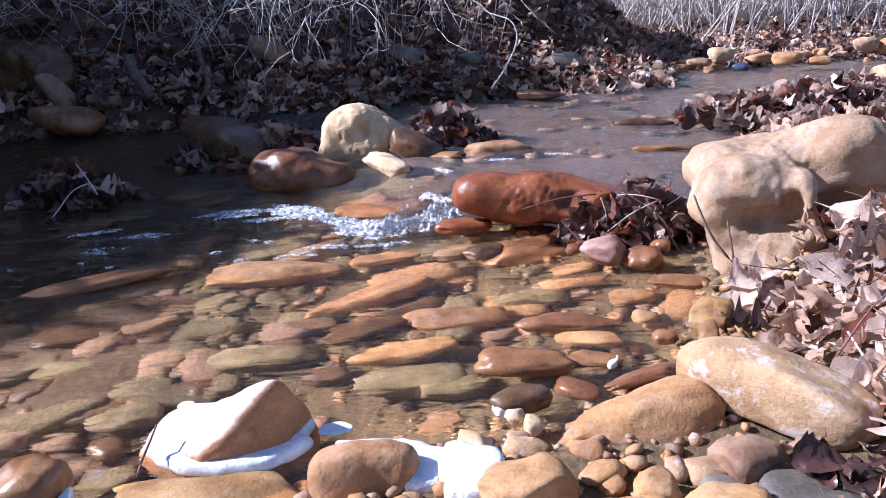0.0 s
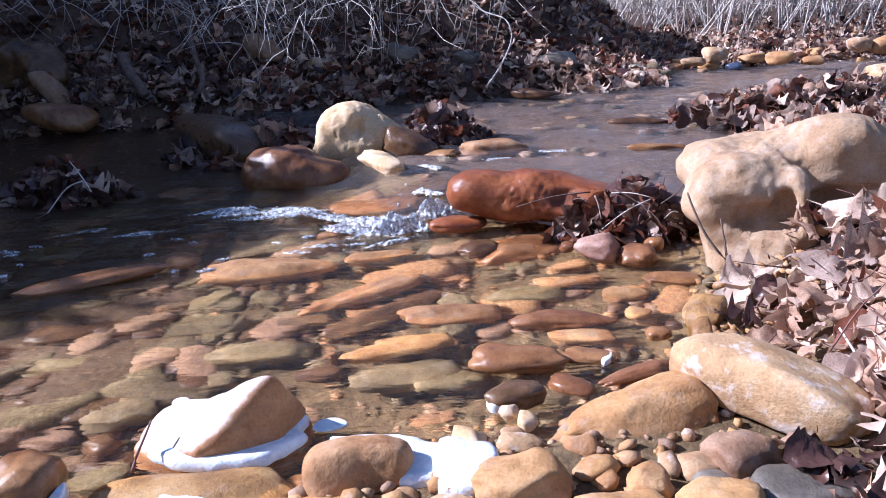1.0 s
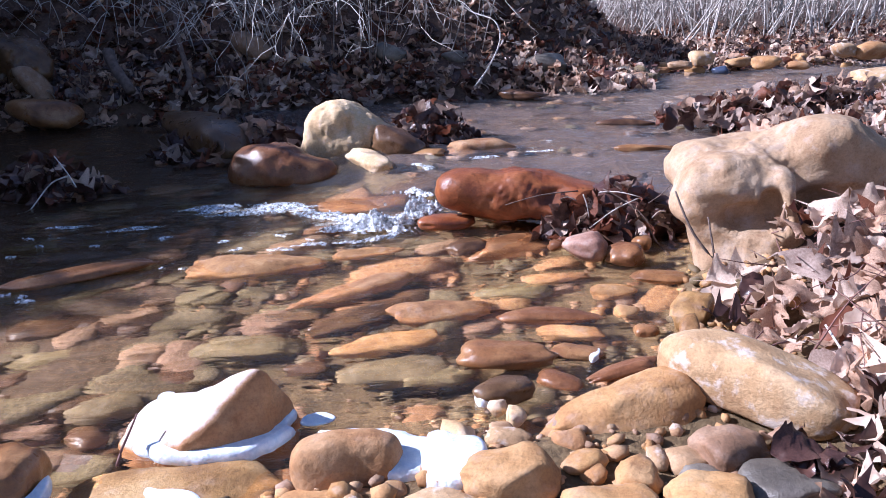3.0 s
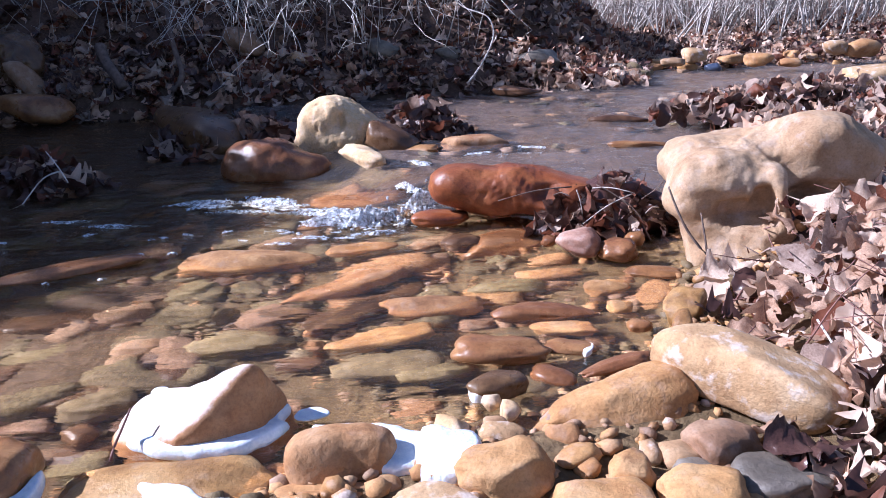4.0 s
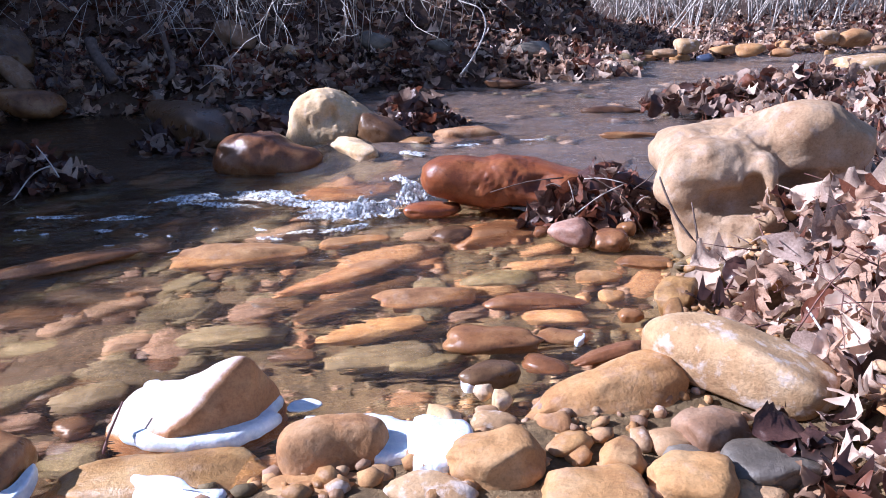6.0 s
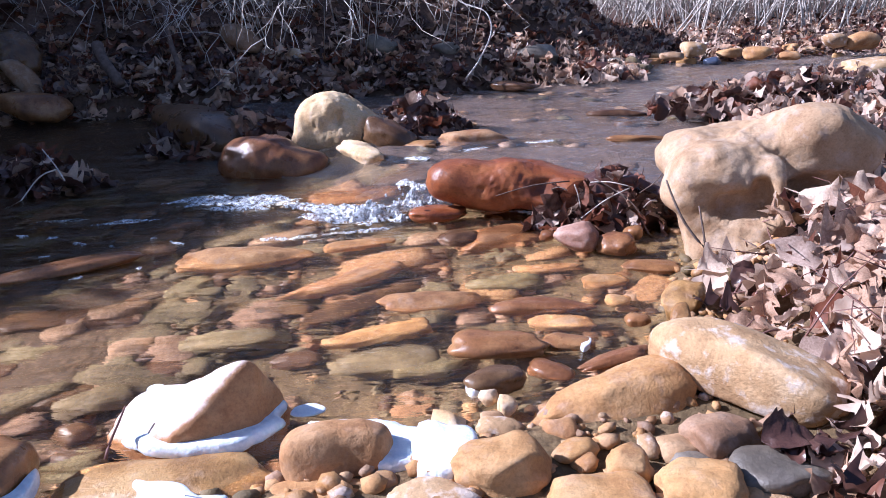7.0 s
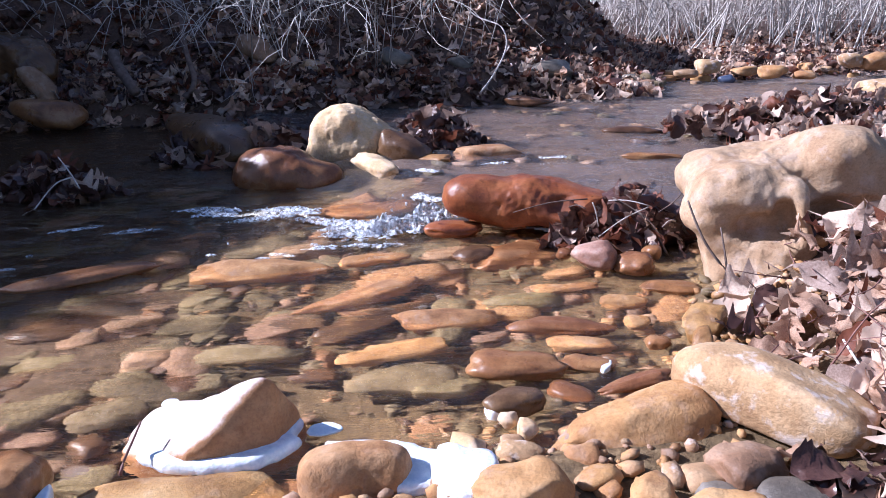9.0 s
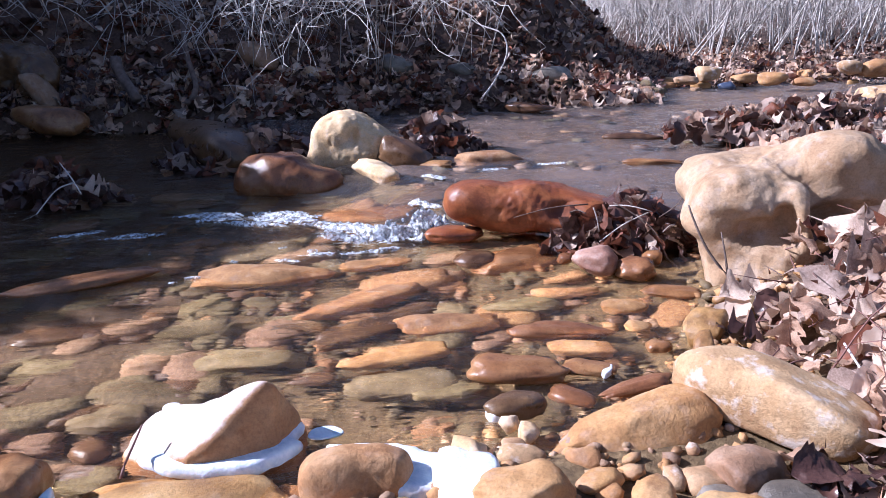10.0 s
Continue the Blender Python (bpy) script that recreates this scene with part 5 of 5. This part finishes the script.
# ---- ice ----
def ice_sheet(pts, thick, label, holder=None):
    """A flat sheet of ice with an uneven, rounded rim."""
    ring = [Vector(p) for p in pts]
    for _ in range(2):
        ring = [q for i in range(len(ring)) for q in (ring[i].lerp(ring[(i + 1) % len(ring)], 0.25), ring[i].lerp(ring[(i + 1) % len(ring)], 0.75))]
    n = len(ring)
    c = sum(ring, Vector()) / n
    v, f = [], []
    layers = ((1.0, -0.8), (1.02, -0.1), (0.985, 0.55), (0.93, 0.9), (0.8, 1.0), (0.5, 1.05), (0.2, 1.0))
    for s, h in layers:
        for i, p in enumerate(ring):
            q = c.lerp(p, s * (1 + 0.13 * noise.noise(p * 45) + 0.07 * noise.noise(p * 120)))
            k = noise.noise(q * 60) * 0.12 * thick + noise.noise(q * 22) * 0.3 * thick
            v.append((q.x, q.y, p.z + thick * h + k - (c.z - c.z)))
    for j in range(len(layers) - 1):
        for i in range(n):
            i2 = (i + 1) % n
            f.append((j * n + i, j * n + i2, (j + 1) * n + i2, (j + 1) * n + i))
    f.append(tuple(range((len(layers) - 1) * n, len(layers) * n)))
    bpy.context.view_layer.update()
    ob = new("ice_rim" if holder else "ice_sheet", mesh_of("ice_sheet", v, f, [ICE]))
    if holder:
        # frozen fast to its stone
        ob.parent = STONES[holder]
        ob.matrix_parent_inverse = STONES[holder].matrix_world.inverted()
        return tagged(ob, label)
    return tagged(ob, label, "ice", "ice along the water's edge")


ice_sheet([(-0.476, 1.024, 0.008), (-0.449, 0.998, 0.008), (-0.395, 0.979, 0.008), (-0.341, 0.971, 0.008), (-0.291, 0.979, 0.008), (-0.254, 1.013, 0.008), (-0.230, 1.057, 0.008), (-0.231, 1.111, 0.008), (-0.250, 1.142, 0.008), (-0.283, 1.145, 0.008), (-0.325, 1.092, 0.008), (-0.404, 1.039, 0.008)], 0.012, "white ice shelf round the white-topped boulder", 11)
ice_sheet([(-0.229, 1.085, 0.003), (-0.213, 1.116, 0.003), (-0.175, 1.114, 0.003), (-0.162, 1.095, 0.003), (-0.180, 1.079, 0.003), (-0.212, 1.074, 0.003)], 0.002, "thin tongue of ice on the water")
ice_sheet([(-0.213, 0.904, 0.020), (-0.216, 0.951, 0.020), (-0.203, 0.999, 0.020), (-0.153, 1.017, 0.020), (-0.073, 1.016, 0.020), (-0.033, 1.003, 0.020), (-0.008, 0.979, 0.020), (0.034, 0.924, 0.020), (0.021, 0.898, 0.020), (-0.036, 0.888, 0.020), (-0.131, 0.887, 0.020)], 0.014, "white ice skirt round a tan boulder", 12)
ice_sheet([(-0.023, 0.947, 0.024), (0.003, 0.998, 0.024), (0.036, 0.971, 0.024), (0.078, 0.969, 0.024), (0.082, 0.914, 0.024), (0.062, 0.863, 0.024), (0.015, 0.847, 0.024), (-0.015, 0.867, 0.024)], 0.018, "white ice bridging two cobbles")
ice_sheet([(-0.420, 0.902, 0.012), (-0.388, 0.888, 0.012), (-0.351, 0.889, 0.014), (-0.319, 0.856, 0.014), (-0.286, 0.837, 0.012), (-0.264, 0.856, 0.010), (-0.267, 0.825, 0.010), (-0.320, 0.812, 0.010), (-0.390, 0.817, 0.010), (-0.396, 0.865, 0.012)], 0.01, "white ice cap on a flat stone", 14)
ice_sheet([(-0.600, 0.860, 0.010), (-0.579, 0.881, 0.012), (-0.574, 0.913, 0.012), (-0.570, 0.944, 0.012), (-0.560, 0.908, 0.010), (-0.559, 0.863, 0.010), (-0.575, 0.840, 0.010)], 0.012, "white ice rim on a dark cobble", 15)
ice_sheet([(0.074, 1.150, 0.006), (0.095, 1.158, 0.008), (0.107, 1.127, 0.008), (0.094, 1.112, 0.006), (0.077, 1.117, 0.006)], 0.01, "small patch of ice on a wet cobble", 52)
ice_sheet([(0.302, 1.281, 0.004), (0.331, 1.316, 0.004), (0.331, 1.290, 0.004), (0.309, 1.263, 0.004)], 0.006, "small patch of ice on a wet cobble", 51)
ice_sheet([(-0.500, 1.192, 0.003), (-0.498, 1.212, 0.003), (-0.476, 1.213, 0.003), (-0.464, 1.200, 0.003), (-0.472, 1.186, 0.003), (-0.487, 1.183, 0.003)], 0.002, "small floating disc of ice")


# ---- foam, bubbles and drops ----
def foam_patch(place, radii, count, seed, label, turn=0, sizes=(0.0015, 0.0045)):
    """Broken white water: a ragged lumpy skin that dips under the surface between its shreds, with bubbles riding on it."""
    rnd = random.Random(seed)
    off = Vector((seed * 1.37, seed * 0.61, 0))
    nx, ny = (54, 34) if radii[0] > 0.03 else (14, 8)
    verts, faces, tops = [], [], []
    for j in range(ny):
        for i in range(nx):
            a, b = 2.6 * i / (nx - 1) - 1.3, 2.6 * j / (ny - 1) - 1.3
            x, y = a * radii[0] + 0.25 * radii[0] * noise.noise(Vector((a, b, 1)) * 1.5 + off), b * radii[1] + 0.3 * radii[1] * noise.noise(Vector((a, b, 5)) * 1.5 + off)
            q = Vector((x * 16, y * 38, 0)) + off
            k = 0.55 + 0.9 * noise.noise(q) + 0.55 * noise.noise(q * 2.3) + 0.3 * noise.noise(q * 5.2) - 0.85 * (a * a + b * b)
            z = radii[2] * min(k, 1.1) if k > 0 else max(k, -1) * 0.010
            verts.append((x, y, z))
            if k > 0.12:
                tops.append((x, y, z))
    for j in range(ny - 1):
        for i in range(nx - 1):
            a = j * nx + i
            if max(verts[q][2] for q in (a, a + 1, a + nx, a + nx + 1)) > 0:
                faces.append((a, a + 1, a + nx + 1, a + nx))
    verts, base = [np.array(verts)], len(verts)
    v0, f0 = SPHERES[1]
    for _ in range(count // 3 if tops else 0):
        x, y, z = rnd.choice(tops)
        s = rnd.uniform(*sizes) * 0.8
        verts.append(v0 * (s * rnd.uniform(1.0, 1.6), s, s * rnd.uniform(0.6, 0.9)) + np.array((x + rnd.gauss(0, 0.006), y + rnd.gauss(0, 0.004), z)))
        faces += [tuple(i + base for i in t) for t in f0]
        base += len(v0)
    ob = new("foam_patch", mesh_of("foam_patch", np.concatenate(verts), faces, [FOAM]))
    ob.matrix_world = pose(*place, 0, 0, turn)
    return tagged(ob, label, "foam", "foam on the stream", "stuff")


PATCHES = []
for i, (x, y, z, a, b, h, n, turn) in enumerate((
        (-0.13, 2.24, 0.004, 0.12, 0.065, 0.045, 260, 15), (-0.02, 2.34, 0.008, 0.08, 0.06, 0.055, 200, 40), (-0.27, 2.20, 0.003, 0.10, 0.028, 0.018, 110, -10),
        (-0.34, 2.36, 0.003, 0.13, 0.042, 0.016, 110, -22), (-0.52, 2.50, 0.003, 0.13, 0.065, 0.012, 230, -12), (-0.74, 2.52, 0.002, 0.11, 0.055, 0.010, 190, 8),
        (-0.30, 2.08, 0.002, 0.09, 0.014, 0.008, 70, 4), (-0.42, 2.04, 0.002, 0.05, 0.012, 0.006, 40, -6), (-0.16, 2.10, 0.002, 0.08, 0.02, 0.012, 70, 20),
        (-0.05, 2.50, 0.040, 0.07, 0.03, 0.02, 60, -50), (-0.95, 2.30, 0.002, 0.10, 0.02, 0.006, 50, 5), (-1.15, 2.36, 0.002, 0.08, 0.016, 0.006, 36, 10),
        # the three at z 0.062 are white patches in place of glints on the pool
        (0.22, 2.92, 0.062, 0.05, 0.02, 0.005, 20, 0), (0.46, 3.0, 0.062, 0.06, 0.014, 0.005, 20, -4), (-0.02, 2.80, 0.062, 0.05, 0.025, 0.008, 30, -40), (-0.22, 2.30, 0.003, 0.13, 0.05, 0.022, 120, -8), (-0.62, 2.42, 0.003, 0.12, 0.03, 0.010, 60, -6))):
    PATCHES.append(foam_patch((x, y, z), (a, b, h), n, 1200 + i, "white bubbly foam of the riffle, or glint stand-in on the upper pool", turn))

FLECKS = []
for i in range(44):
    rnd = random.Random(1300 + i)
    ob = foam_patch((0, 0, 0), (rnd.uniform(0.008, 0.028), rnd.uniform(0.004, 0.009), 0.003), rnd.randint(3, 7), 1400 + i, "small fleck of foam drifting downstream", 0, (0.0018, 0.0045))
    ob.name = "foam_fleck"
    FLECKS.append(ob)

DROPS = []
DROP_MESH = mesh_of("water_drop", SPHERES[2][0] * np.array((0.0045, 0.0045, 0.006)), SPHERES[2][1], [FOAM])
for i in range(26):
    DROPS.append(tagged(new("water_drop", DROP_MESH), "bright drop of splashing water", "water drop", "drops thrown up by the riffle"))


# ---- what moves ----
def motions():
    walk(stream_water, [(0.0, pose(0.9, 0.35, 0)), (5.0, pose(0.0, 0.0, 0)), (10.0, pose(-0.9, -0.35, 0))])
    for i, ob in enumerate(PATCHES):
        rnd = random.Random(1500 + i)
        m = ob.matrix_world.copy()
        rows = []
        for k in range(41):
            d = pose(rnd.gauss(0, 0.012), rnd.gauss(0, 0.006), rnd.uniform(-0.005, 0.004), rnd.gauss(0, 3), rnd.gauss(0, 3), rnd.gauss(0, 7))
            rows.append((k * 0.25, m @ d))
        walk(ob, rows)
    for i, ob in enumerate(FLECKS):
        rnd = random.Random(1600 + i)
        # from the riffle's foot the flecks spread out to the west and south-west
        speed = rnd.uniform(0.16, 0.28)
        fan = radians(rnd.choice((rnd.uniform(172, 192), rnd.uniform(185, 225))))
        ahead = rnd.uniform(-2.2, 1.3)
        rows = []
        for k in range(21):
            s = ahead + speed * k * 0.5
            x = -0.22 + s * math.cos(fan) + 0.02 * math.sin(3 * s + i)
            y = 2.16 + s * math.sin(fan) * (0.5 + 0.25 * max(s, 0)) + 0.02 * math.sin(4 * s + 2 * i)
            if s < 0:
                x, y = -0.22 - s * 0.55, 2.16 - s * 0.8
            rows.append((k * 0.5, pose(x, y, 0.003, 0, 0, 25 * math.sin(2 * s + i))))
        walk(ob, rows)
    for i, ob in enumerate(DROPS):
        rnd = random.Random(1700 + i)
        beat = rnd.uniform(0.28, 0.5)
        start = rnd.uniform(0, beat)
        cx, cy = rnd.gauss(-0.06, 0.05), rnd.gauss(2.28, 0.05)
        dx, dy, h = rnd.gauss(-0.07, 0.05), rnd.gauss(-0.05, 0.03), rnd.uniform(0.02, 0.10)
        rows = []
        for k in range(101):
            u = ((k * 0.1 + start) / beat) % 2.0
            # a drop flies, then is carried back under the foam
            w = u if u < 1 else 2 - u
            z = 0.01 + h * 4 * w * (1 - w) if u < 1 else -0.012
            rows.append((k * 0.1, pose(cx + dx * w, cy + dy * w, z)))
        walk(ob, rows)


motions()
